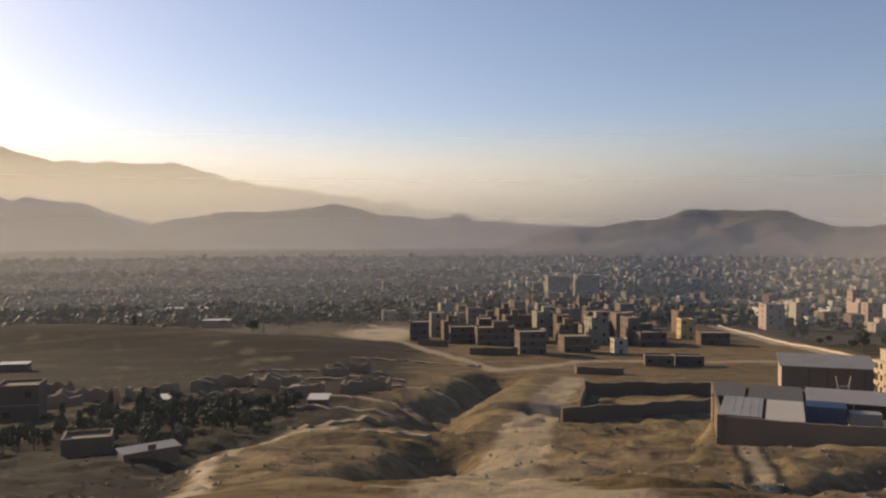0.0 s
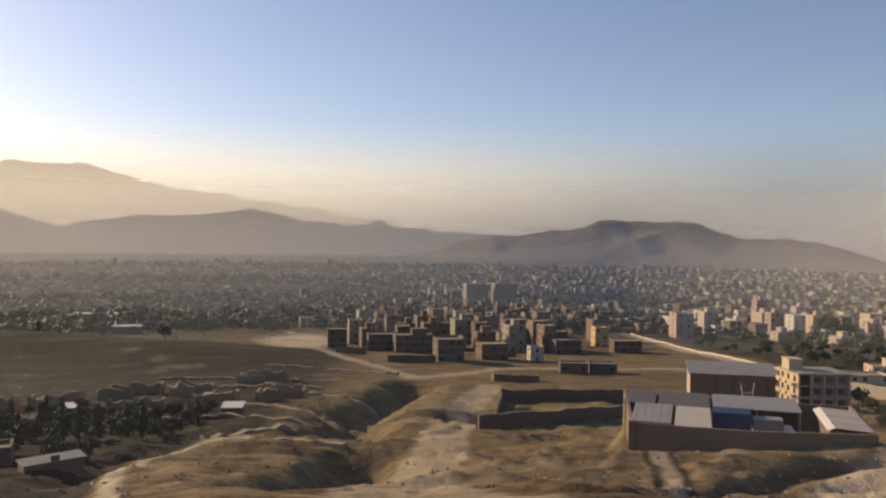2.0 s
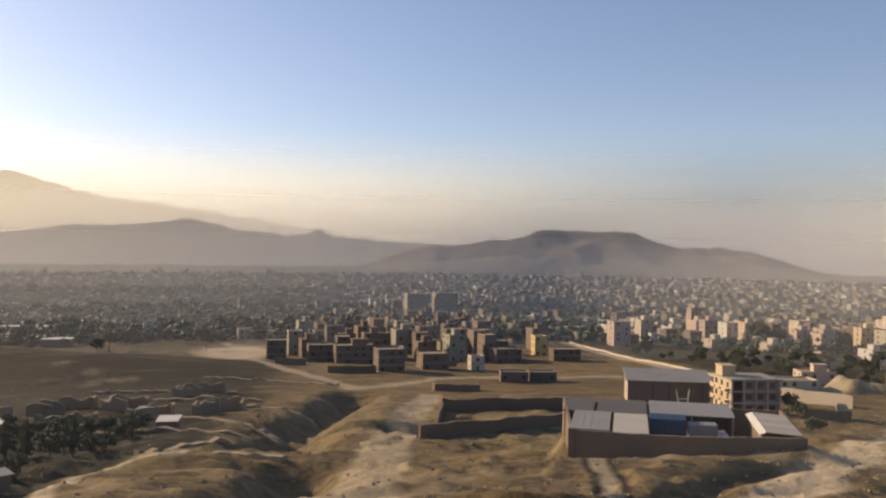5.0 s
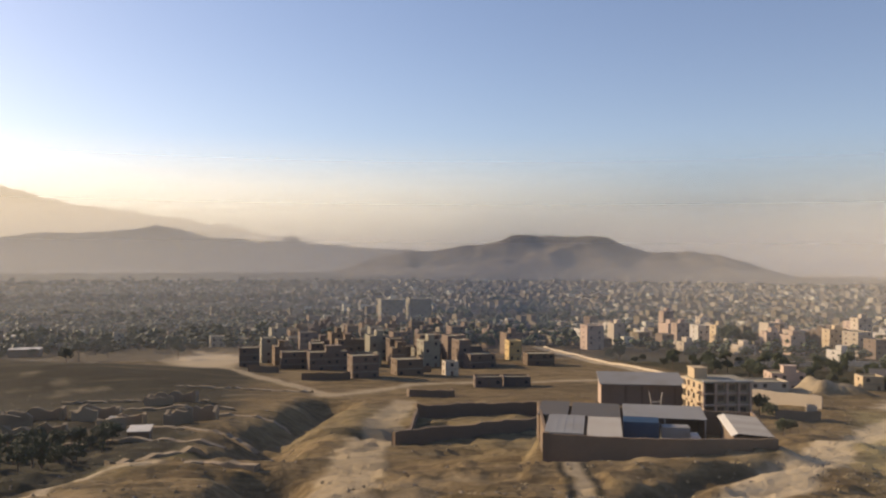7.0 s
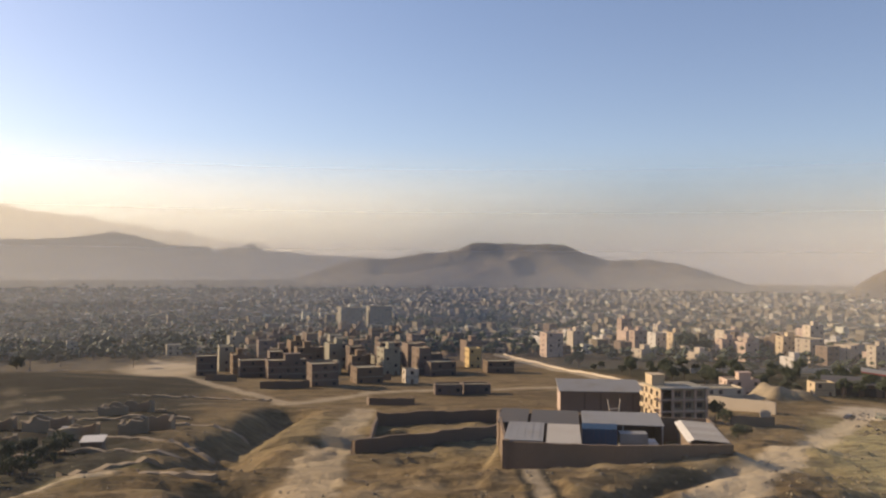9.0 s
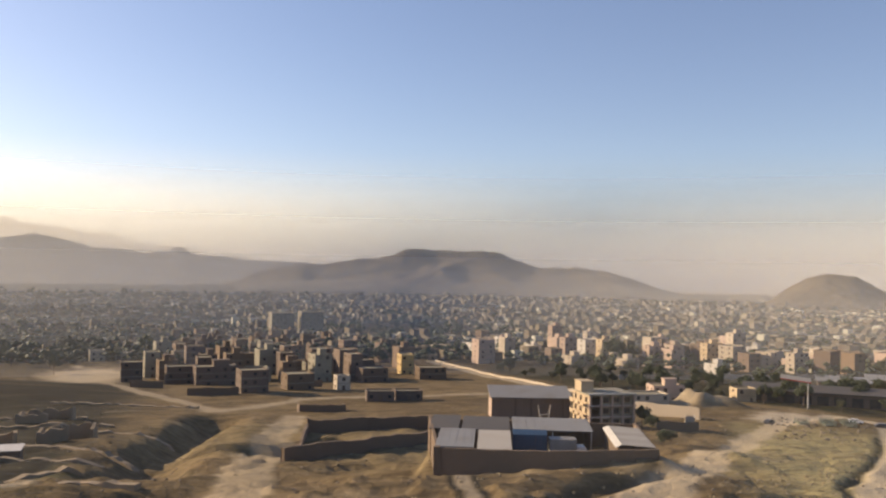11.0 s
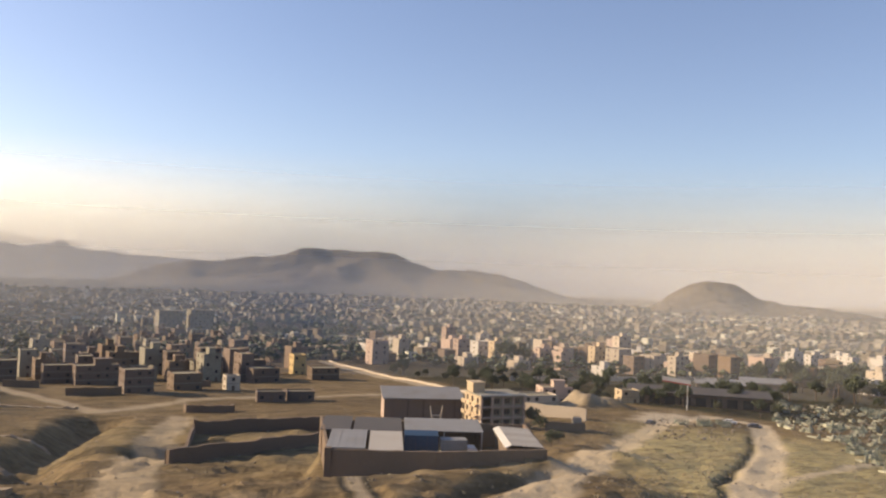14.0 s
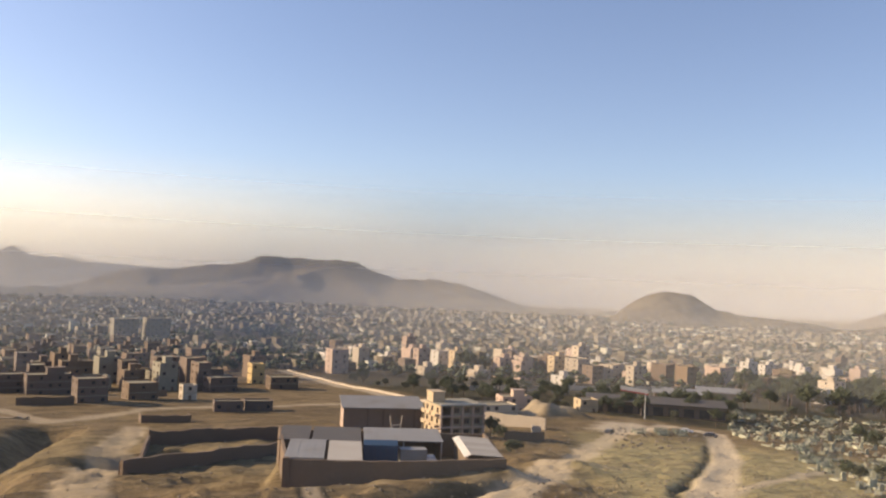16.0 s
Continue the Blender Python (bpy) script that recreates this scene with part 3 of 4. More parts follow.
for tries in range(2500):  # the cluster round the apartment blocks
    a, d = pick.uniform(-18, 1.5), 385 + 400 * pick.random() ** 1.4
    x, y = -math.sin(radians(a)) * d, math.cos(radians(a)) * d
    w, h = pick.uniform(5.5, 10), pick.choice((6.2, 9.3, 9.5, 12.5, 12.8))
    if x > 95 and d < 470 or x > 128 + (d - 400) * 0.12 or a > 0.5 - (d - 400) * 0.004 or not free(x, y + 5, w * 0.6):
        continue
    mt, lb = pick.choice(((BRICK, DARK_BRICK), (BRICK, DARK_BRICK), (MUD, "mud-plastered flat-roofed house of the town"), (BRICK, DARK_BRICK), (MUD, "mud-plastered flat-roofed house of the town"), (CONCRETE, "bare concrete house frame, flat-roofed")))
    put_house(x, y, w, pick.uniform(8, 11), h, mt, lb, turn=pick.uniform(2, 11), side=pick.random() < 0.4, every=3.8, hut=pick.random() < 0.4)
    if len(TAKEN) > 112:
        break
first = len(TAKEN)
for tries in range(1200):  # the town beyond the road
    a, d = pick.uniform(-60, -20), pick.uniform(520, 800)
    x, y = -math.sin(radians(a)) * d, math.cos(radians(a)) * d
    w, h = pick.uniform(7, 12), pick.choice((6.2, 9.3, 9.5, 12.5, 15.5))
    if not free(x, y + 5, w * 0.72):
        continue
    mt, lb = pick.choice(((PINK, "pinkish plastered flat-roofed house"), (PLASTER, "pale plastered flat-roofed house"), (WHITE, "white plastered flat-roofed house"), (MUD, "mud-plastered flat-roofed house of the town"), (BRICK, DARK_BRICK), (PLASTER, "pale plastered flat-roofed house")))
    put_house(x, y, w, pick.uniform(9, 13), h, mt, lb, turn=pick.uniform(-2, 12), side=pick.random() < 0.5, every=4.6, hut=pick.random() < 0.5)
    if len(TAKEN) > first + 95:
        break


# ---------------------------------------------------------------- the far town
def far_town():
    gen = np.random.RandomState(12)
    xs, ys, ws, ds, hs = [], [], [], [], []
    r = 560.0
    while r < 3900:
        cell = 11.5 + r / 220
        n = int(radians(112) * r / cell)
        a = np.radians(np.linspace(-68, 44, n)) + gen.uniform(-0.4, 0.4, n) * cell / r
        d = r + gen.uniform(-0.4, 0.4, n) * cell
        keep = gen.rand(n) < np.where(np.degrees(a) > 0, 0.72, 0.88)
        x, y = -np.sin(a) * d, np.cos(a) * d
        keep &= vnoise(x / 130 + 40, y / 130) > 0.22
        x, y, nn = x[keep], y[keep], int(keep.sum())
        xs.append(x), ys.append(y)
        ws.append(gen.uniform(0.38, 0.7, nn) * cell), ds.append(gen.uniform(0.38, 0.7, nn) * cell)
        tall = np.where(np.degrees(np.arctan2(-x, y)) > 0, 0.75, 1.0)
        hs.append(gen.choice([3.3, 3.6, 6.3, 6.5, 9.4, 12.5], nn, p=[0.26, 0.26, 0.24, 0.14, 0.08, 0.02]) * tall)
        r += cell
    x, y, w, d, h = (np.concatenate(q) for q in (xs, ys, ws, ds, hs))
    if TAKEN:
        t = np.array(TAKEN)
        ok = np.ones(len(x), bool)
        for a, b, c in t:
            ok &= (x - a) ** 2 + (y - b) ** 2 > (c + 8) ** 2
        x, y, w, d, h = (q[ok] for q in (x, y, w, d, h))
    n = len(x)
    z = ground(x, y)
    turn = np.radians(5 + gen.uniform(-11, 11, n))
    c, s = np.cos(turn), np.sin(turn)
    ux, uy = np.array([-1, 1, 1, -1]) / 2, np.array([-1, -1, 1, 1]) / 2
    rings = []
    for lip, top, low in ((0, 0, 1), (0, 1, 0), (0.35, 1, 0), (0.35, 1, -0.5)):
        px, py = ux[None] * (w - 2 * lip)[:, None], uy[None] * (d - 2 * lip)[:, None]
        pz = np.repeat((z + h * top + (low if low < 0 else -low))[:, None], 4, 1)
        rings.append(np.stack([x[:, None] + px * c[:, None] - py * s[:, None], y[:, None] + px * s[:, None] + py * c[:, None], pz], 2))
    v = np.concatenate(rings, 1).reshape(-1, 3)
    f = np.array([(i + 4 * k, (i + 1) % 4 + 4 * k, (i + 1) % 4 + 4 * k + 4, i + 4 * k + 4) for k in range(3) for i in range(4)] + [(12, 13, 14, 15)])
    faces = (f[None] + (np.arange(n) * 16)[:, None, None]).reshape(-1, 4)
    me = bpy.data.meshes.new("far_town")
    me.from_pydata(v.tolist(), [], faces.tolist())
    me.materials.append(TOWN)
    tagged(new("far_town", me), "dense flat-roofed mud and plaster houses across the plain", "town", kind="stuff")
    # dark window openings, set a little proud, on the houses that can be made out
    near = np.hypot(x, y) < 1100
    sv, sf = [], []
    for X, Y, W, D, H, Zc, T in zip(x[near], y[near], w[near], d[near], h[near], z[near], turn[near]):
        m = Matrix.Translation((X, Y, Zc)) @ Matrix.Rotation(T, 4, "Z")
        for k in range(max(1, int(H / 3.1))):
            for i in range(max(1, int(W / 3.6))):
                cx = (i + 0.5) / max(1, int(W / 3.6)) * W - W / 2
                q = [m @ Vector(p) for p in ((cx - 0.6, -D / 2 - 0.05, k * 3.1 + 1), (cx + 0.6, -D / 2 - 0.05, k * 3.1 + 1), (cx + 0.6, -D / 2 - 0.05, k * 3.1 + 2.4), (cx - 0.6, -D / 2 - 0.05, k * 3.1 + 2.4))]
                b = len(sv)
                sv += [tuple(p) for p in q]
                sf.append((b, b + 1, b + 2, b + 3))
    me = bpy.data.meshes.new("far_windows")
    me.from_pydata(sv, [], sf)
    me.materials.append(DARKBOX)
    tagged(new("far_windows", me), "dark window openings of the far houses", "window", kind="stuff")


far_town()


# ---------------------------------------------------------------- the walled yard below the hill
YARD = pose(32.8, 99.5, 58.0, 0, 0, -21.9)


def slab_wall(pts, h, thick, rough=0.12, seed=1):
    """A hand-built wall along points (x, y, z): uneven top, thickness, foot sunk in the ground."""
    s, rr, line = Shape(), random.Random(seed), []
    for a, b in zip(pts, pts[1:]):
        n = max(1, int(math.hypot(b[0] - a[0], b[1] - a[1]) / 1.2))
        line += [tuple(a[k] + (b[k] - a[k]) * i / n for k in range(3)) for i in range(n)]
    line.append(tuple(pts[-1]))
    for i, (x, y, z) in enumerate(line):
        a, b = line[max(0, i - 1)], line[min(len(line) - 1, i + 1)]
        L = math.hypot(b[0] - a[0], b[1] - a[1])
        nx, ny = -(b[1] - a[1]) / L * thick / 2, (b[0] - a[0]) / L * thick / 2
        top = z + h * (1 + rr.uniform(-rough, rough))
        s.v += [(x - nx, y - ny, z - 1.2), (x - nx * 0.8, y - ny * 0.8, top), (x + nx * 0.8, y + ny * 0.8, top), (x + nx, y + ny, z - 1.2)]
    m = len(line) - 1
    s.f = [(4 * i + j, 4 * i + 4 + j, 4 * i + 5 + j, 4 * i + 1 + j) for i in range(m) for j in range(3)]
    s.f += [(0, 1, 2, 3), (4 * m + 3, 4 * m + 2, 4 * m + 1, 4 * m)]
    return s


def ground_wall(name, pts, h, thick, mat, label, rough=0.12, seed=1, category="wall", group=""):
    full = []
    for (ax, ay), (bx, by) in zip(pts, pts[1:]):
        n = max(1, int(math.hypot(bx - ax, by - ay) / 4))
        full += [(ax + (bx - ax) * i / n, ay + (by - ay) * i / n) for i in range(n)]
    full.append(pts[-1])
    ob = new(name, slab_wall([(x, y, gz(x, y)) for x, y in full], h, thick, rough, seed).mesh(name, mat))
    return tagged(ob, label, category, group)


yard = thing("yard_wall", YARD, "tall brown mud-brick wall round a yard", "wall")
for run, hh in ((((0, 0), (13.2, -0.2), (27.5, 3.0)), 3.95), (((0, 0.3), (-2.6, 22.6)), 4.0), (((27.5, 3.4), (27.8, 23)), 3.6), (((-2.6, 23), (27.8, 23.4)), 3.4)):
    part("wall_run", slab_wall([(a, b, 0) for a, b in run], hh, 0.45, 0.015, 3), MUD, yard)
part("corner_pier", Shape().box(-0.4, -0.4, -1.5, 0.4, 0.5, 4.15), MUD, yard)


def lean_to(u0, u1, v0, v1, zf, zb, roof, label, wall=MUD, front_open=False, ribs=0):
    ob = thing("lean_to", YARD @ pose((u0 + u1) / 2, (v0 + v1) / 2, 0), label, "shed", "sheds in the yard")
    w, d = (u1 - u0) / 2, (v1 - v0) / 2
    s = Shape()
    if not front_open:
        s.box(-w + 0.15, -d + 0.35, -0.1, w - 0.15, -d + 0.6, zf - 0.1)
    s.box(-w + 0.15, -d + 0.6, -0.1, -w + 0.4, d - 0.2, min(zf, zb) - 0.1).box(w - 0.4, -d + 0.6, -0.1, w - 0.15, d - 0.2, min(zf, zb) - 0.1).box(-w + 0.4, d - 0.45, -0.1, w - 0.4, d - 0.2, zb - 0.1)
    part("wall", s, wall, ob)
    q = Shape()
    q.add([(-w, -d, zf), (w, -d, zf), (w, d, zb), (-w, d, zb), (-w, -d, zf + 0.12), (w, -d, zf + 0.12), (w, d, zb + 0.12), (-w, d, zb + 0.12)],
          [(3, 2, 1, 0), (4, 5, 6, 7), (0, 1, 5, 4), (1, 2, 6, 5), (2, 3, 7, 6), (3, 0, 4, 7)])
    part("roof", q, roof, ob)
    for i in range(ribs):
        x = -w + (i + 0.5) / ribs * 2 * w
        part("roof_rib", Shape().add([(x - 0.05, -d, zf + 0.12), (x + 0.05, -d, zf + 0.12), (x + 0.05, d, zb + 0.12), (x - 0.05, d, zb + 0.12), (x - 0.05, -d, zf + 0.145), (x + 0.05, -d, zf + 0.145), (x + 0.05, d, zb + 0.145), (x - 0.05, d, zb + 0.145)],
             [(3, 2, 1, 0), (4, 5, 6, 7), (0, 1, 5, 4), (1, 2, 6, 5), (2, 3, 7, 6), (3, 0, 4, 7)]), roof, ob)
    if front_open:
        for x in (-w + 0.2, 0, w - 0.2):
            part("post", Shape().tube((x, -d + 0.2, -0.1), (x, -d + 0.2, zf), 0.08, 0.08), STEEL, ob)
    return ob


lean_to(-0.3, 4.5, 0.6, 11.6, 3.9, 4.1, TIN, "low shed with a grey zinc roof", ribs=5)
lean_to(4.9, 9.2, 0.4, 11.6, 3.75, 4.0, DUSTY_TIN, "low shed with a dusty pale sheet roof")
lean_to(-2.0, 2.1, 12.8, 22.0, 3.8, 4.1, TIN_DARK, "shed with a dark felt roof")
lean_to(2.5, 9.2, 12.8, 21.6, 3.8, 4.1, TIN_DARK, "long shed with a dark felt roof")
lean_to(9.6, 20.6, 13.6, 21.4, 3.8, 4.2, TIN, "open shelter with a long zinc roof", front_open=True, ribs=9)

gable = thing("gable_shed", YARD @ pose(24.8, 10.4, 0), "low shed with a bright lopsided sheet gable roof", "shed", "sheds in the yard")
part("wall", Shape().box(-2.2, -6.3, -0.1, 2.2, -6.0, 3.7).box(-2.2, -6.0, -0.1, -1.9, 6.3, 3.7).box(1.9, -6.0, -0.1, 2.2, 6.3, 3.7).box(-1.9, 6.0, -0.1, 1.9, 6.3, 3.7), MUD, gable)
FLAT_BOX = [(3, 2, 1, 0), (4, 5, 6, 7), (0, 1, 5, 4), (1, 2, 6, 5), (2, 3, 7, 6), (3, 0, 4, 7)]
# white sheet on this side only: the sunlight is put into the colour
part("roof_slope", Shape().add([(-2.5, -6.6, 3.8), (-1.7, -6.6, 4.15), (-1.7, 6.6, 4.15), (-2.5, 6.6, 3.8), (-2.5, -6.6, 3.88), (-1.7, -6.6, 4.23), (-1.7, 6.6, 4.23), (-2.5, 6.6, 3.88)], FLAT_BOX), TIN_WHITE, gable, "sunlit sheet slope, its brightness put into a whiter colour")
for k in range(6):
    y0, y1 = -6.6 + k * 2.2, -4.43 + k * 2.2
    part("roof_sheet", Shape().add([(-1.68, y0, 4.16), (2.5, y0, 3.92), (2.5, y1, 3.92), (-1.68, y1, 4.16), (-1.68, y0, 4.22), (2.5, y0, 3.98), (2.5, y1, 3.98), (-1.68, y1, 4.22)], FLAT_BOX), DUSTY_TIN, gable, "dusty grey roof sheet")

box_ob = thing("canvas_shelter", YARD @ pose(11.8, 11.6, 0), "blue canvas shelter on a steel frame", "shelter")
part("canopy", Shape().add([(-2.3, -1.5, 3.9), (2.3, -1.5, 3.9), (2.3, 1.5, 3.9), (-2.3, 1.5, 3.9), (-2.3, 0, 4.35), (2.3, 0, 4.35)], [(0, 1, 5, 4), (2, 3, 4, 5), (0, 4, 3), (1, 2, 5), (3, 2, 1, 0)]), BLUE, box_ob)
for i in range(6):
    part("canvas_panel", Shape().box(-2.3 + i * 0.77, -1.55 + 0.06 * (i % 2), 0.3, -1.55 + i * 0.77, -1.5 + 0.06 * (i % 2), 3.9), BLUE, box_ob)
for x in (-2.25, 2.25):
    for y in (-1.4, 1.4):
        part("post", Shape().tube((x, y, 0), (x, y, 3.9), 0.06, 0.06), STEEL, box_ob)

truck = thing("truck", YARD @ pose(16.6, 11.2, 0, 0, 0, 4), "pale parked truck with a box body", "truck")
part("cargo_box", Shape().box(-2.2, -1.1, 0.9, 1.4, 1.1, 3.4), TIN, truck)
part("cab", Shape().add([(1.5, -1, 0.6), (3.2, -1, 0.6), (3.2, 1, 0.6), (1.5, 1, 0.6), (1.5, -1, 2.4), (2.6, -1, 2.4), (2.6, 1, 2.4), (1.5, 1, 2.4), (3.2, -1, 1.5), (3.2, 1, 1.5)],
     [(3, 2, 1, 0), (4, 5, 6, 7), (0, 1, 8, 5, 4), (2, 3, 7, 6, 9), (1, 2, 9, 8), (8, 9, 6, 5), (3, 0, 4, 7)]), CAR_WHITE, truck)
part("chassis", Shape().box(-2.2, -0.5, 0.5, 3.0, 0.5, 0.9), CAR_DARK, truck)
for wx in (-1.3, 2.3):
    for wy in (-1.0, 0.75):
        part("wheel", Shape().tube((wx, wy, 0.45), (wx, wy + 0.25, 0.45), 0.45, 0.45, 12), RUBBER, truck)

# loose goods lying about the yard
rr = random.Random(9)
for i in range(16):
    u, v = rr.uniform(10.5, 21), rr.uniform(3.5, 9.0)
    cr = thing("crate", YARD @ pose(u, v, 0, 0, 0, rr.uniform(0, 90)), "worn wooden crate in the yard", "crate", "crates in the yard")
    a, b = rr.uniform(0.3, 0.7), rr.uniform(0.4, 1.3)
    part("boards", Shape().box(-a, -a, 0, a, a, b), rr.choice((WOOD, STEEL, TIN, PLASTER)), cr)
    part("lid", Shape().box(-a - 0.04, -a - 0.04, b, a + 0.04, a + 0.04, b + 0.06), WOOD, cr)

# ---------------------------------------------------------------- warehouse and unfinished block behind the yard
zb = gz(100, 222)
ware = thing("warehouse", pose(100.5, 222, zb, 0, 0, -17), "long dark-fronted brick warehouse with a grey roof", "warehouse")
part("wall", Shape().box(-11, -5, -1, 11, -4.6, 6.2).box(-11, -4.6, -1, -10.6, 5, 6.6).box(10.6, -4.6, -1, 11, 5, 6.6).box(-10.6, 4.6, -1, 10.6, 5, 7.4), BRICK, ware)
# pale skin over the brick end: sunlight put into the colour
part("end_wall", Shape().box(-11.08, -5.05, -1, -11.0, 5.05, 6.5), PINK, ware, "end wall with sunlight put into a paler colour")
part("roof", Shape().add([(-11.6, -5.8, 6.15), (11.6, -5.8, 6.15), (11.6, 5.6, 8.0), (-11.6, 5.6, 8.0), (-11.6, -5.8, 6.4), (11.6, -5.8, 6.4), (11.6, 5.6, 8.25), (-11.6, 5.6, 8.25)],
     [(3, 2, 1, 0), (4, 5, 6, 7), (0, 1, 5, 4), (1, 2, 6, 5), (2, 3, 7, 6), (3, 0, 4, 7)]), TIN, ware)
for i in range(15):
    x = -11.2 + i * 1.6
    part("roof_rib", Shape().add([(x, -5.8, 6.4), (x + 0.12, -5.8, 6.4), (x + 0.12, 5.6, 8.25), (x, 5.6, 8.25), (x, -5.8, 6.44), (x + 0.12, -5.8, 6.44), (x + 0.12, 5.6, 8.29), (x, 5.6, 8.29)],
         [(3, 2, 1, 0), (4, 5, 6, 7), (0, 1, 5, 4), (1, 2, 6, 5), (2, 3, 7, 6), (3, 0, 4, 7)]), TIN, ware)
for i in range(5):
    x = -8.8 + i * 4.4
    part("pier", Shape().box(x - 0.25, -5.22, -1, x + 0.25, -5.0, 6.1), BRICK, ware)
posts = thing("timber_frame", pose(95, 200, gz(95, 200), 0, 0, -20), "pale leaning timber posts with crossbar", "frame")
for a, b in (((-0.8, 0, -0.3), (-1.7, 0, 4.8)), ((0.8, 0, -0.3), (1.5, 0, 5.0)), ((-1.1, 0, 2.4), (1.0, 0, 2.6))):
    part("post", Shape().tube(a, b, 0.22, 0.16), PLASTER, posts)

zb = gz(112, 201)
block = thing("unfinished_building", pose(112.6, 201.0, zb, 0, 0, -6), "yellow and raw concrete building under construction", "building")
B_W, B_D, SH = 12.6, 12.0, 2.85
for k in range(4):
    part("floor_slab", Shape().box(-B_W / 2 - 0.3, -B_D / 2 - 0.3, k * SH - 0.14, B_W / 2 + 0.3, B_D / 2 + 0.3, k * SH + 0.14), PINK if k < 3 else CONCRETE, block)
for k in range(3):
    z0, z1 = k * SH + 0.14, (k + 1) * SH - 0.14
    for i in range(5):
        x = -B_W / 2 + 0.25 + i * (B_W - 0.5) / 4
        part("column", Shape().box(x - 0.25, -B_D / 2, z0, x + 0.25, -B_D / 2 + 0.5, z1), PINK, block)
    part("infill_wall", Shape().box(-B_W / 2 + 3.0, -B_D / 2 + 0.6, z0, B_W / 2 - 0.1, -B_D / 2 + 0.85, z1), CONCRETE, block)
    part("side_wall", Shape().box(-B_W / 2 + 0.02, -B_D / 2 + 0.6, z0, -B_W / 2 + 0.25, B_D / 2 - 0.3, z1), CREAM, block, "sunlit cream-yellow side wall")
    part("back_wall", Shape().box(-B_W / 2 + 0.3, B_D / 2 - 0.3, z0, B_W / 2, B_D / 2, z1).box(B_W / 2 - 0.25, -B_D / 2 + 0.9, z0, B_W / 2, B_D / 2 - 0.32, z1), BRICK, block)
    for x in (-1.6, 1.3, 4.3):
        set_window(block, x, -B_D / 2 + 0.58, z0 + 1.35, 0, 1.7, 1.5)
    for y in (-3.6, 0.2, 3.8):
        set_window(block, -B_W / 2, y, z0 + 1.3, -90, 1.3, 1.4)
        bal = part("balcony", Shape().box(-B_W / 2 - 1.3, y - 1.2, z0 - 0.28, -B_W / 2, y + 1.2, z0 - 0.1).box(-B_W / 2 - 1.3, y - 1.2, z0 - 0.1, -B_W / 2 - 1.18, y + 1.2, z0 + 0.85), CREAM, block)
part("parapet", Shape().box(-B_W / 2 - 0.3, -B_D / 2 - 0.3, 3 * SH + 0.15, B_W / 2 + 0.3, -B_D / 2 - 0.1, 3 * SH + 0.5), TIN_WHITE, block)
part("stair_tower", Shape().box(-B_W / 2, 0, 3 * SH + 0.15, -B_W / 2 + 3.4, 4.5, 3 * SH + 2.7).box(-B_W / 2 - 0.2, -0.2, 3 * SH + 2.7, -B_W / 2 + 3.6, 4.7, 3 * SH + 2.9), CREAM, block)
for i in range(6):
    part("starter_bar", Shape().tube((-B_W / 2 + 0.4 + i * 2.3, -B_D / 2 + 2, 3 * SH), (-B_W / 2 + 0.45 + i * 2.3, -B_D / 2 + 2, 3 * SH + 1.2), 0.05, 0.04, 4), STEEL, block)

# ---------------------------------------------------------------- walls, huts and plots beyond
house(162, 259, 13, 9, 5.4, PLASTER, "cream plastered house with a flat roof", turn=-8)
ground_wall("garden_wall", [(138, 240), (152, 214)], 3.6, 0.5, PLASTER, "cream sunlit boundary wall of a plot", 0.03, 5)
ground_wall("garden_wall", [(122, 190), (136, 192)], 2.4, 0.4, MUD, "low brown wall beside the track", 0.05, 6)
ground_wall("road_wall", [(222, 381), (271, 385), (321, 384), (414, 406)], 2.6, 0.5, PLASTER, "long pale wall along the town road", 0.04, 7)
ground_wall("road_wall", [(170, 522), (163, 400), (163, 330), (166, 300)], 0.9, 0.4, PLASTER, "pale wall along the straight dirt road", 0.05, 8)
for k, (x, y) in enumerate(((72.5, 281), (83.5, 284))):
    put_house(x, y, 9.4, 6, 4.0, BRICK, "long low brick room with pale roof edge", turn=-8, group="low brick rooms")
for k, (x, y, w) in enumerate(((18.5, 309, 17.5), (-4, 341, 12), (60, 352, 10))):
    ground_wall("plot_wall", [(x - w / 2, y), (x + w / 2, y - 1)], 2.6, 0.5, MUD, "low mud wall in front of the houses", 0.08, 10 + k)
ground_wall("plot_wall", [(42, 268), (41, 258), (54, 253), (55, 262)], 2.2, 0.5, MUD, "low mud enclosure on the open ground", 0.1, 14)
ground_wall("plot_wall", [(19, 135), (33, 143), (49, 153)], 2.3, 0.7, MUD, "crumbling mud wall of a sunken plot", 0.06, 21)
ground_wall("plot_wall", [(19, 135.6), (25, 160), (31, 184.4)], 2.2, 0.7, MUD, "mud side wall of a sunken plot", 0.08, 25)
ground_wall("plot_wall", [(31, 185), (45, 187), (61, 185)], 3.0, 0.7, MUD, "thick mud wall behind a sunken plot", 0.05, 22)
ground_wall("plot_wall", [(50, 153), (61, 184)], 2.4, 0.6, MUD, "mud wall at the end of a sunken plot", 0.12, 23)
ground_wall("plot_wall", [(40, 157), (56, 168)], 1.2, 0.6, MUD, "low mud wall inside a sunken plot", 0.2, 24)

# ruined mud courtyards on the low ground
RUINS = [(-99, 208, 11, 9), (-80, 188, 12, 10), (-66, 192, 9, 9), (-54, 207, 13, 8), (-40, 208, 9, 7), (-27, 240, 12, 9), (-18, 198, 10, 7), (-31, 186, 9, 6), (-44, 172, 10, 6)]
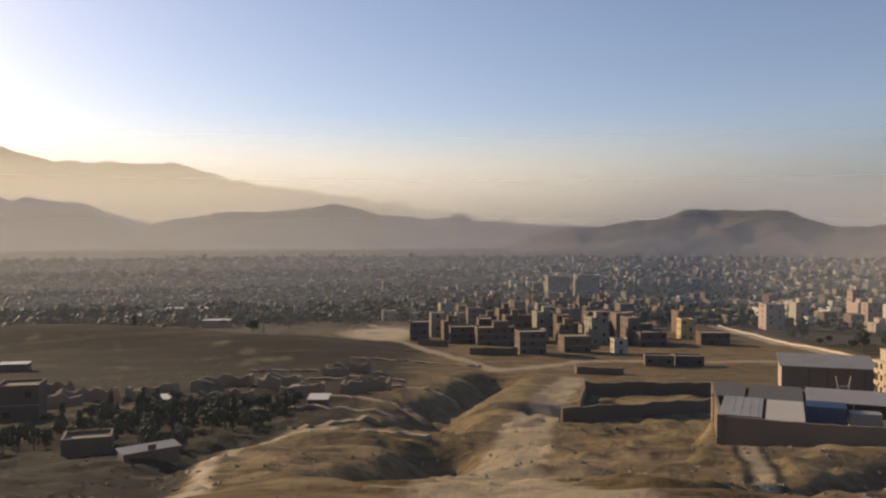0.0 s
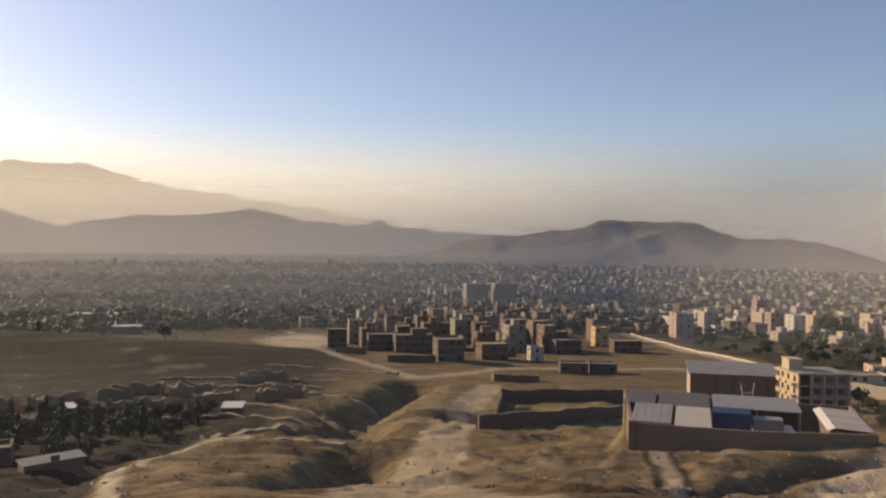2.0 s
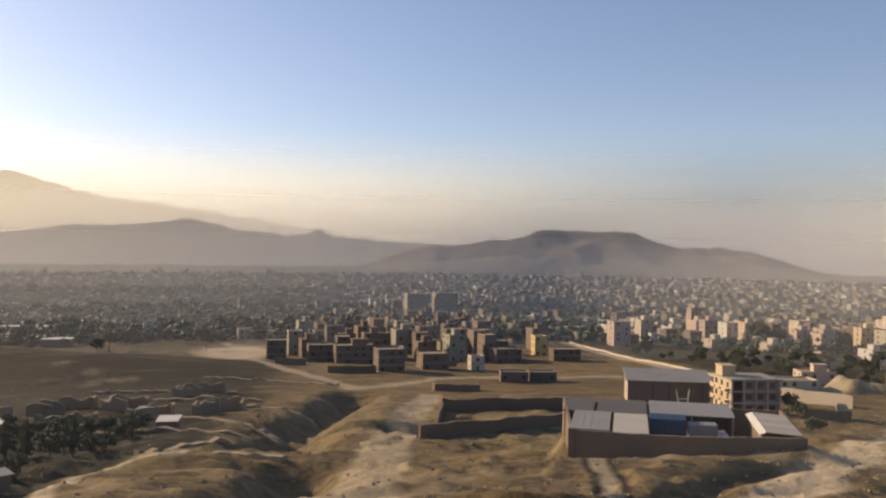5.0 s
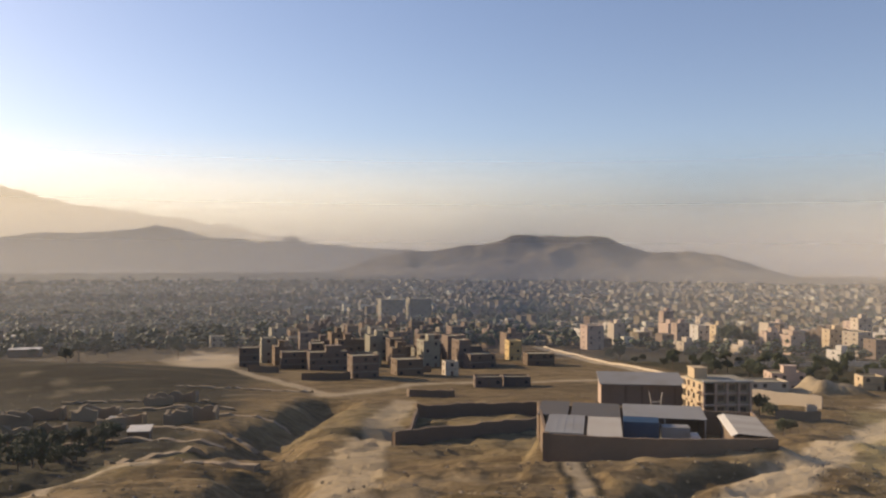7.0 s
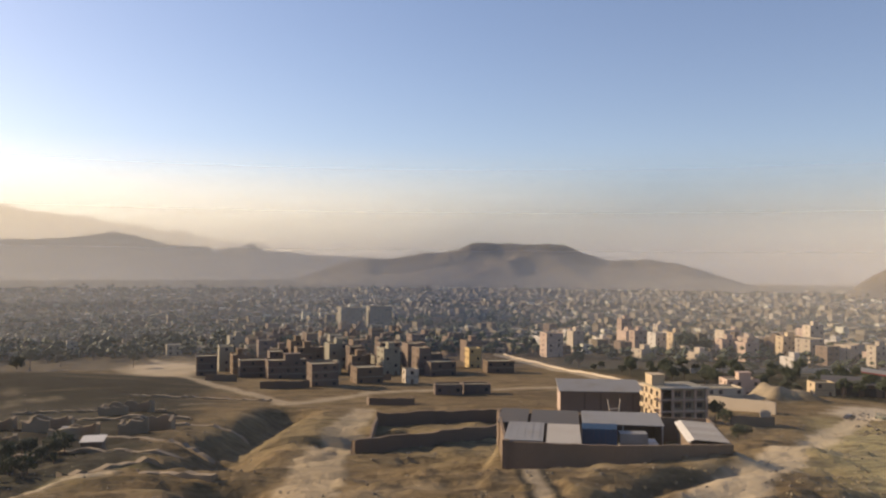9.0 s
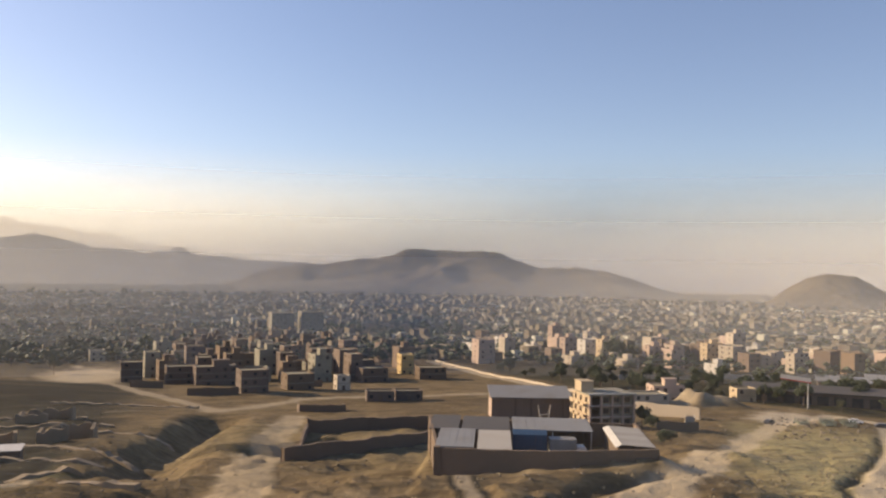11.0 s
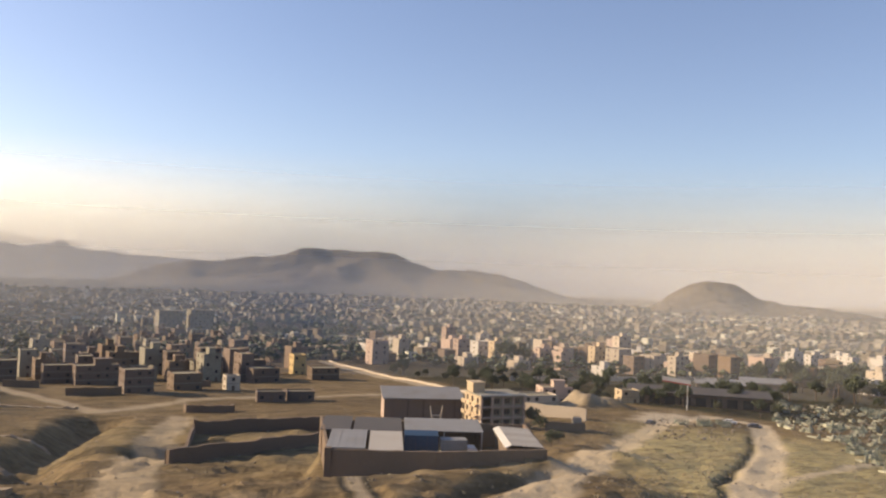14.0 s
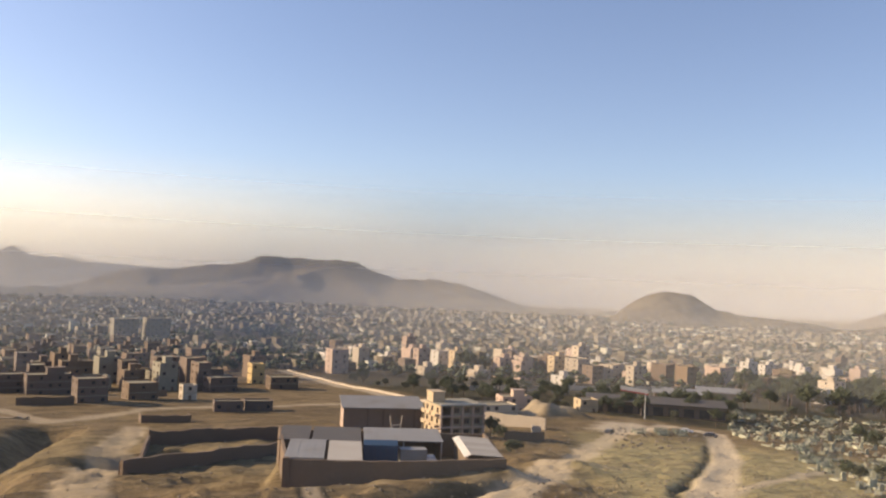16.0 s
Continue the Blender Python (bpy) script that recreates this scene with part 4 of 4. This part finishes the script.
for k, (x, y, w, d) in enumerate(RUINS):
    t = (k * 37) % 20 - 10
    c, s = math.cos(radians(t)), math.sin(radians(t))
    loop = [(x + (i * c - j * s), y + (i * s + j * c)) for i, j in ((w * 0.1, -d / 2), (-w / 2, -d / 2), (-w / 2, d / 2), (w / 2, d / 2), (w / 2, -d * 0.1))]
    ground_wall("ruined_wall", loop, 2.7, 0.9, ADOBE, "roofless crumbling mud-brick courtyard walls", 0.3, 40 + k, group="ruined courtyards")
BANKS = [((-32, 292), (12, 270)), ((-31, 187), (-3, 160)), ((-22, 121), (-6, 133)), ((-38, 157), (-8, 150)), ((-60, 262), (-18, 250)), ((-50, 226), (-10, 222)), ((-12, 116), (-2, 112)), ((-20, 212), (4, 205))]
for k, (a, b) in enumerate(BANKS):
    mid = ((a[0] + b[0]) / 2 + (k % 3 - 1) * 2, (a[1] + b[1]) / 2 + 3)
    ground_wall("field_bank", [a, mid, b], 0.5, 1.5, ADOBE, "low earthen bank between terraced fields", 0.75, 60 + k, "bank", "field banks")


def sheet_roof(x, y, w, d, h, turn, label, mat=TIN_WHITE):
    ob = thing("hut", pose(x, y, gz(x, y), 0, 0, turn), label, "hut", "huts with sheet roofs")
    part("wall", Shape().tub(w, d, -0.8, h, 0.25, 0.3), MUD, ob)
    part("roof_sheet", Shape().add([(-w / 2 - 0.2, -d / 2 - 0.2, h + 0.05), (w / 2 + 0.2, -d / 2 - 0.2, h + 0.05), (w / 2 + 0.2, d / 2 + 0.2, h + 0.35), (-w / 2 - 0.2, d / 2 + 0.2, h + 0.35),
         (-w / 2 - 0.2, -d / 2 - 0.2, h + 0.12), (w / 2 + 0.2, -d / 2 - 0.2, h + 0.12), (w / 2 + 0.2, d / 2 + 0.2, h + 0.42), (-w / 2 - 0.2, d / 2 + 0.2, h + 0.42)],
         [(3, 2, 1, 0), (4, 5, 6, 7), (0, 1, 5, 4), (1, 2, 6, 5), (2, 3, 7, 6), (3, 0, 4, 7)]), mat, ob)
    dr = new("door", DOOR)
    dr.parent = ob
    dr.matrix_basis = pose(0, -d / 2, -0.2) @ Matrix.Diagonal((0.9, 1, 1.8, 1))


sheet_roof(-23.5, 160, 3.6, 4.2, 1.9, 0, "tiny mud hut with a white sheet roof")
sheet_roof(-56, 172, 3.8, 4.0, 2.0, 5, "tiny mud hut with a white sheet roof")
sheet_roof(-32.5, 93, 6.2, 1.8, 0.9, 40, "long low hut with a pale sheet roof", TIN)
sheet_roof(-135, 505, 16, 8, 4.5, 0, "low building with a bright sheet roof")
sheet_roof(-192, 640, 36, 9, 5, 0, "long low building with a pale roof")
sheet_roof(-141, 278, 9, 4, 2.6, 10, "low hut with a white sheet roof")
sheet_roof(-33, 196, 5, 4, 1.8, -6, "low mud hut with a pale roof", TIN)
house(-43, 102, 5.6, 4.5, 2.7, MUD, "mud-brick farmhouse half hidden by trees", turn=18)
house(-80, 160, 7.5, 7, 7.4, MUD, "two-storey mud-brick house among gardens", turn=14)
house(-88, 170, 6, 6, 6.4, MUD, "two-storey mud-plastered house among gardens", turn=10)

# dark service sheds, the sign and the parked cars by the road
zb = gz(240, 262)
svc = thing("service_shed", pose(243, 266, zb, 0, 0, -38), "long low dark shed with a grey roof", "shed")
part("wall", Shape().box(-27, -5, -2, 27, 5, 4.6), BRICK, svc)
part("roof", Shape().add([(-28, -6, 4.5), (28, -6, 4.5), (28, 6, 6.0), (-28, 6, 6.0), (-28, -6, 4.8), (28, -6, 4.8), (28, 6, 6.3), (-28, 6, 6.3)],
     [(3, 2, 1, 0), (4, 5, 6, 7), (0, 1, 5, 4), (1, 2, 6, 5), (2, 3, 7, 6), (3, 0, 4, 7)]), TIN_DARK, svc)
for i in range(9):
    part("bay_door", Shape().box(-25 + i * 6, -5.1, 0.0, -21 + i * 6, -5.0, 3.4), DARKBOX, svc)
for x, y, w in ((318, 330, 26), (352, 336, 22)):
    o = thing("market_roof", pose(x, y, gz(x, y), 0, 0, -40), "broad grey sheet roof on low walls", "shed", "market sheds")
    part("wall", Shape().box(-w / 2, -6, -2, w / 2, 6, 4.2), MUD, o)
    part("roof", Shape().add([(-w / 2 - 1, -7, 4.2), (w / 2 + 1, -7, 4.2), (w / 2 + 1, 7, 5.6), (-w / 2 - 1, 7, 5.6), (-w / 2 - 1, -7, 4.4), (w / 2 + 1, -7, 4.4), (w / 2 + 1, 7, 5.8), (-w / 2 - 1, 7, 5.8)],
         [(3, 2, 1, 0), (4, 5, 6, 7), (0, 1, 5, 4), (1, 2, 6, 5), (2, 3, 7, 6), (3, 0, 4, 7)]), TIN, o)
sign = thing("road_sign", pose(221, 252, gz(221, 252), 0, 0, -42), "long white sign board with red edge on mast", "sign")
part("mast", Shape().tube((3.2, 0, -0.3), (3.2, 0, 11.2), 0.28, 0.2, 8), STEEL, sign)
part("board", Shape().add([(-6.2, -0.2, 10.2), (4.2, -0.2, 9.2), (4.2, 0.2, 9.2), (-6.2, 0.2, 10.2), (-6.2, -0.2, 12.0), (4.2, -0.2, 11.0), (4.2, 0.2, 11.0), (-6.2, 0.2, 12.0)],
     [(3, 2, 1, 0), (4, 5, 6, 7), (0, 1, 5, 4), (1, 2, 6, 5), (2, 3, 7, 6), (3, 0, 4, 7)]), TIN_WHITE, sign)
part("band", Shape().add([(-6.2, -0.26, 10.2), (4.2, -0.26, 9.2), (4.2, -0.21, 9.2), (-6.2, -0.21, 10.2), (-6.2, -0.26, 10.6), (4.2, -0.26, 9.6), (4.2, -0.21, 9.6), (-6.2, -0.21, 10.6)],
     [(3, 2, 1, 0), (4, 5, 6, 7), (0, 1, 5, 4), (1, 2, 6, 5), (2, 3, 7, 6), (3, 0, 4, 7)]), RED, sign)


def car(x, y, turn, paint, label):
    ob = thing("car", pose(x, y, gz(x, y), 0, 0, turn), label, "car", "cars on the dirt road")
    s = Shape()
    prof = [(-2.1, 0.35), (2.1, 0.35), (2.15, 0.75), (1.3, 0.92), (0.7, 1.42), (-1.1, 1.45), (-1.9, 0.95), (-2.15, 0.8)]
    n = len(prof)
    s.add([(px, -0.82 + (0.14 if pz > 1 else 0), pz) for px, pz in prof] + [(px, 0.82 - (0.14 if pz > 1 else 0), pz) for px, pz in prof],
          [tuple(range(n)), tuple(range(2 * n - 1, n - 1, -1))] + [(i, n + i, n + (i + 1) % n, (i + 1) % n) for i in range(n)])
    part("body", s, paint, ob)
    for sy in (-1, 1):
        part("side_window", Shape().add([(-1.5, sy * 0.80, 0.98), (0.95, sy * 0.80, 0.98), (0.6, sy * 0.72, 1.34), (-1.05, sy * 0.72, 1.36)], [(0, 1, 2, 3)]), GLASS, ob)
        for wx in (-1.35, 1.35):
            wh = part("wheel", Shape().tube((wx, sy * 0.62, 0.32), (wx, sy * 0.85, 0.32), 0.32, 0.32, 12), RUBBER, ob)
            part("rim", Shape().tube((wx, sy * 0.84, 0.32), (wx, sy * 0.87, 0.32), 0.18, 0.17, 8), STEEL, wh)
    part("windscreen", Shape().add([(1.27, -0.66, 0.96), (1.27, 0.66, 0.96), (0.75, 0.6, 1.4), (0.75, -0.6, 1.4)], [(0, 1, 2, 3)]), GLASS, ob)


car(203, 207, -40, CAR_WHITE, "white saloon car on the dirt road")
car(209, 202.5, -35, CAR_DARK, "dark saloon car on the dirt road")
car(212.5, 205.5, -30, CAR_DARK, "dark estate car on the dirt road")
car(171, 207, 25, CAR_DARK, "dark car at the track junction")


# ---------------------------------------------------------------- trees
def leaf_cloud(s, rnd, cx, cy, cz, rx, rz, n, size):
    for _ in range(n):
        a, b, q = rnd.uniform(0, 6.283), rnd.uniform(-1, 1), rnd.uniform(0.35, 1.05)
        m = math.sqrt(1 - b * b) * q
        o = Vector((cx + rx * m * math.cos(a), cy + rx * m * math.sin(a), cz + rz * b * q))
        e = Euler((rnd.uniform(0, 3), rnd.uniform(0, 3), rnd.uniform(0, 3))).to_matrix()
        z = size * rnd.uniform(0.6, 1.4)
        p = [o + e @ Vector(v) * z for v in ((-1, -0.6, 0), (1, -0.5, 0.1), (0.8, 0.7, 0), (-0.7, 0.6, 0.15), (0.1, 0, 0.7), (0, 0.1, -0.6))]
        s.add(p, [(0, 1, 4), (1, 2, 4), (2, 3, 4), (3, 0, 4), (1, 0, 5), (2, 1, 5), (3, 2, 5), (0, 3, 5)])


def tree(h, spread, seed, mat, slim=False):
    rnd = random.Random(seed)
    ob = thing("tree", pose(0, 0, -200), "", "tree")
    s = Shape().tube((0, 0, -0.4), (0.1, 0.05, h * 0.5), h * 0.03, h * 0.018, 7)
    tips = []
    for i in range(7):
        a = i * 0.9 + rnd.uniform(-0.3, 0.3)
        z0 = h * rnd.uniform(0.25, 0.5)
        tip = (math.cos(a) * spread * 0.6, math.sin(a) * spread * 0.6, z0 + h * rnd.uniform(0.15, 0.35))
        s.tube((0.05, 0, z0), tip, h * 0.012, h * 0.005, 5)
        tips.append(tip)
    part("trunk", s, BARK, ob)
    c = Shape()
    if slim:
        for k in range(9):
            leaf_cloud(c, rnd, rnd.uniform(-0.2, 0.2), rnd.uniform(-0.2, 0.2), h * (0.2 + 0.085 * k), spread * (0.9 - abs(k - 3) * 0.1), h * 0.07, 26, 0.35)
    else:
        for tip in tips + [(0, 0, h * 0.8)]:
            leaf_cloud(c, rnd, *tip, spread * rnd.uniform(0.4, 0.6), h * rnd.uniform(0.13, 0.2), 34, h * 0.05)
    part("crown", c, mat, ob)
    return ob


KINDS = [tree(8, 3.4, 1, LEAF), tree(7, 3.0, 2, LEAF_GREY), tree(10, 3.6, 3, LEAF), tree(11, 1.6, 4, LEAF, True)]
NAMES = ["dark green broad-crowned tree", "dusty grey-green broad tree", "large dark green spreading tree", "slender dark green poplar tree"]


def plant(x, y, kind, scale, where, group):
    ob = copy_thing(KINDS[kind], pose(x, y, gz(x, y) - 0.1, 0, 0, (x * 37 + y * 11) % 360))
    ob.scale = (scale,) * 3
    tagged(ob, NAMES[kind] + " " + where, "tree", group)


tr = random.Random(21)
for i in range(46):  # the row behind the graveyard
    t = i / 45
    x, y = 395 + 125 * t + tr.uniform(-8, 8), 372 - 20 * t + tr.uniform(-14, 10)
    plant(x, y, tr.choice((0, 1, 2, 2)), tr.uniform(1.1, 1.8), "behind the graveyard", "trees behind the graveyard")
for i in range(44):
    a, d = tr.uniform(-60, -48), tr.uniform(445, 505)
    plant(-math.sin(radians(a)) * d, math.cos(radians(a)) * d, tr.choice((0, 2, 2)), tr.uniform(1.0, 1.7), "behind the graveyard", "trees behind the graveyard")
for x, y, k, s in ((163, 116, 1, 0.6), (170, 124, 0, 0.55), (176, 120, 1, 0.6), (248, 172, 0, 0.8), (255, 182, 2, 0.7), (320, 262, 1, 0.8), (300, 285, 0, 0.9), (288, 292, 2, 0.8), (232, 272, 2, 0.75), (226, 268, 0, 0.8), (237, 279, 1, 0.8), (205, 276, 1, 0.7), (122, 197, 2, 0.6), (118, 186, 0, 0.55), (105, 158, 1, 0.5), (98, 150, 0, 0.45), (340, 258, 0, 0.7), (365, 270, 1, 0.8), (390, 300, 0, 0.8)):
    plant(x, y, k, s, "beside the track", "trees by the tracks")
for i in range(110):  # gardens on the low ground
    x, y = tr.uniform(-62, -26), tr.uniform(104, 168)
    if x > -22 - (y - 104) * 0.1:
        continue
    plant(x, y, tr.choice((0, 1, 0, 3)), tr.uniform(0.28, 0.5), "in the low gardens", "garden trees")
for i in range(60):  # among the houses
    a, d = tr.uniform(-30, 26), tr.uniform(440, 760)
    x, y = -math.sin(radians(a)) * d, math.cos(radians(a)) * d
    if free(x, y, 3):
        plant(x, y, tr.choice((0, 1, 2, 3)), tr.uniform(0.8, 1.3), "among the houses", "trees among the houses")
for i in range(150):  # along the town road
    a, d = tr.uniform(-48, -21), tr.uniform(335, 470)
    x, y = -math.sin(radians(a)) * d, math.cos(radians(a)) * d
    if free(x, y, 3) and x > 174 and (x - 174) > (330 - y) * 0.6:
        plant(x, y, tr.choice((0, 1, 2)), tr.uniform(0.6, 1.0), "along the town road", "trees along the road")
for x, y, k, q in ((279, 486, 2, 1.75), (285, 492, 2, 1.6), (292, 486, 0, 1.7)):
    plant(x, y, k, q, "towering among the houses", "tall trees in town")
for t0 in KINDS:
    for o in (*t0.children_recursive, t0):
        bpy.data.objects.remove(o)


def far_trees():
    gen = np.random.RandomState(5)
    s_v, s_f = [], []
    base = np.array([(-1, -0.6, 0), (1, -0.5, 0.1), (0.8, 0.7, 0), (-0.7, 0.6, 0.15), (0.1, 0, 0.8), (0, 0.1, -0.6)])
    tri = np.array([(0, 1, 4), (1, 2, 4), (2, 3, 4), (3, 0, 4), (1, 0, 5), (2, 1, 5), (3, 2, 5), (0, 3, 5)])
    k = 0
    for _ in range(9000):
        d = 520 * math.exp(gen.rand() * 1.75)
        a = gen.uniform(-64, 40)
        if a < 2 and gen.rand() < 0.3 or d > 1300 and gen.rand() < 0.4:
            continue
        x, y = -math.sin(radians(a)) * d, math.cos(radians(a)) * d
        z, r = gz(x, y), gen.uniform(1.6, 3.4) * (1 + d / 2500)
        for _ in range(6):
            o = np.array((x, y, z)) + gen.normal(0, 1, 3) * (r * 0.55, r * 0.55, r * 0.4) + (0, 0, r * 1.2)
            ang = gen.uniform(0, 6.28)
            c, s = math.cos(ang), math.sin(ang)
            p = base * (r * gen.uniform(0.4, 0.8))
            s_v.append(np.stack([p[:, 0] * c - p[:, 1] * s, p[:, 0] * s + p[:, 1] * c, p[:, 2]], 1) + o)
            s_f.append(tri + k)
            k += 6
    me = bpy.data.meshes.new("far_trees")
    me.from_pydata(np.concatenate(s_v).tolist(), [], np.concatenate(s_f).tolist())
    me.materials.append(LEAF)
    tagged(new("far_trees", me), "dark tree tops scattered among the far houses", "trees", kind="stuff")


far_trees()


# ---------------------------------------------------------------- the graveyard on the slope
def in_graveyard(x, y):
    d, a = math.hypot(x, y), math.degrees(math.atan2(-x, y))
    if 150 < d < 290 and -45.5 < a < -39.5:
        return d > 262 or (150 < d < 262 and abs(a + 42.2) < 2.2 and 232 < d < 285)
    return a < -47.2 - max(0, (310 - d)) * 0.06 and 170 < d < 430


STONES = []
for seed in range(5):
    q = random.Random(seed)
    w, h, t = q.uniform(0.25, 0.4), q.uniform(0.7, 1.3), 0.09
    s = Shape().add([(-w, -t, -0.3), (w, -t, -0.3), (w, t, -0.3), (-w, t, -0.3), (-w, -t, h * 0.8), (w, -t, h * 0.8), (w, t, h * 0.8), (-w, t, h * 0.8), (-w * 0.5, -t, h), (w * 0.5, -t, h), (w * 0.5, t, h), (-w * 0.5, t, h)],
                    [(3, 2, 1, 0), (0, 1, 5, 9, 8, 4), (2, 3, 7, 11, 10, 6), (1, 2, 6, 5), (3, 0, 4, 7), (4, 8, 11, 7), (8, 9, 10, 11), (5, 6, 10, 9)])
    s.box(-0.55, 0.15, -0.3, 0.55, 2.1, q.uniform(0.15, 0.4))
    STONES.append(s.mesh("gravestone", STONE))
gr = random.Random(33)
count = 0
while count < 290:
    a, d = gr.uniform(-60, -46), 175 + 250 * gr.random()
    x, y = -math.sin(radians(a)) * d, math.cos(radians(a)) * d
    if not in_graveyard(x, y):
        continue
    ob = new("gravestone", gr.choice(STONES))
    ob.matrix_world = pose(x, y, gz(x, y), gr.uniform(-8, 8), gr.uniform(-8, 8), gr.uniform(-60, 10)) @ Matrix.Scale(gr.uniform(0.9, 1.7), 4)
    tagged(ob, "upright weathered stone grave marker with low kerb", "gravestone", "gravestones on the slope")
    count += 1


def grave_fence(x, y, w, d, h, turn):
    ob = thing("grave_fence", pose(x, y, gz(x, y), 0, 0, turn), "green painted iron railing round a grave", "railing", "railings in the graveyard")
    for i, j in ((-1, -1), (1, -1), (1, 1), (-1, 1)):
        part("post", Shape().tube((i * w / 2, j * d / 2, -0.5), (i * w / 2, j * d / 2, h + 0.2), 0.07, 0.07, 5), GREEN_RAIL, ob)
    for j in (-1, 1):
        for z in (0.25, 0.6, 1.0):
            part("rail", Shape().box(-w / 2, j * d / 2 - 0.03, z * h - 0.05, w / 2, j * d / 2 + 0.03, z * h + 0.05), GREEN_RAIL, ob)
            part("rail", Shape().box(j * w / 2 - 0.03, -d / 2, z * h - 0.05, j * w / 2 + 0.03, d / 2, z * h + 0.05), GREEN_RAIL, ob)
        for i in range(int(w / 0.4)):
            part("bar", Shape().box(-w / 2 + i * 0.4, j * d / 2 - 0.02, 0.1, -w / 2 + i * 0.4 + 0.06, j * d / 2 + 0.02, h), GREEN_RAIL, ob)
    part("tomb", Shape().box(-w * 0.3, -d * 0.35, -0.3, w * 0.3, d * 0.35, 0.55), STONE, ob)


for i in range(48):
    a, d = gr.uniform(-59, -47), gr.uniform(200, 420)
    x, y = -math.sin(radians(a)) * d, math.cos(radians(a)) * d
    if in_graveyard(x, y):
        grave_fence(x, y, gr.uniform(2.4, 4.5), gr.uniform(2.2, 3.2), gr.uniform(1.2, 1.8), gr.uniform(-50, 0))
for x, y in ((186, 200), (190, 205), (193, 199), (182, 206), (197, 204)):
    grave_fence(x, y, 3.6, 2.6, 1.5, gr.uniform(-50, 0))


def rubble():
    """Small stones, mounds of earth and tufts over the near slopes."""
    gen = random.Random(77)
    s = Shape()
    for i in range(4200):
        if i < 2800:
            a, d = gen.uniform(-60, -34), 95 + 330 * gen.random()
        else:
            a, d = gen.uniform(-34, 24), 55 + 260 * gen.random() ** 1.3
        x, y = -math.sin(radians(a)) * d, math.cos(radians(a)) * d
        r = gen.uniform(0.25, 0.7) if in_graveyard(x, y) else gen.uniform(0.08, 0.26)
        m = pose(x, y, gz(x, y), gen.uniform(0, 40), gen.uniform(0, 40), gen.uniform(0, 360))
        s.add([(-r, -r * 0.7, -0.1), (r * 0.9, -r, -0.1), (r, r * 0.8, -0.1), (-r * 0.8, r, -0.1), (-r * 0.4, -r * 0.3, r * 0.8), (r * 0.5, 0, r * 0.7), (0, r * 0.5, r * 0.6)],
              [(0, 1, 5, 4), (1, 2, 5), (2, 3, 6), (3, 0, 4, 6), (4, 5, 6), (2, 6, 5)], m)
    tagged(new("rubble", s.mesh("rubble", plain("loose_stone", (0.2, 0.165, 0.12), 0.95, 0.3, 1.0, spread=0.35, island=True))), "loose stones scattered over the dry slope", "stones", kind="stuff")


def scrub():
    """Low dry bushes and tufts, thicker on the spur and along banks."""
    gen = random.Random(91)
    s = Shape()
    for i in range(3600):
        a, d = (gen.uniform(-62, -30), 90 + 190 * gen.random()) if i < 2300 else (gen.uniform(-32, 26), 45 + 240 * gen.random() ** 1.2)
        x, y = -math.sin(radians(a)) * d, math.cos(radians(a)) * d
        if float(fbm(x, y, 18, 3)) < -0.05 or min(float(near_line(x, y, q)) for q in (HILL_ROAD, LOWER_ROAD, TRACK)) < 4.5:
            continue
        u, v = yard_uv(x, y)
        if -3 < u < 29 and -1 < v < 24:
            continue
        r = gen.uniform(0.14, 0.36)
        m = pose(x, y, gz(x, y), 0, 0, gen.uniform(0, 360))
        for k in range(3):
            e, q = gen.uniform(0, 6.28), r * gen.uniform(0.5, 1.0)
            ox, oy = math.cos(e) * r * 0.7, math.sin(e) * r * 0.7
            s.add([(ox - q, oy - q * 0.6, -0.1), (ox + q * 0.8, oy - q * 0.8, -0.1), (ox + q, oy + q * 0.7, -0.1), (ox - q * 0.7, oy + q, -0.1), (ox + q * 0.2, oy, q * 0.6), (ox - q * 0.4, oy + q * 0.3, q * 0.45)],
                  [(0, 1, 4), (1, 2, 4), (2, 3, 5, 4), (3, 0, 5), (0, 4, 5)], m)
    tagged(new("scrub", s.mesh("scrub", leaf_mat("dry_scrub", (0.19, 0.145, 0.075)))), "dry olive-brown scrub scattered over the slope", "scrub", kind="stuff")


rubble()
scrub()
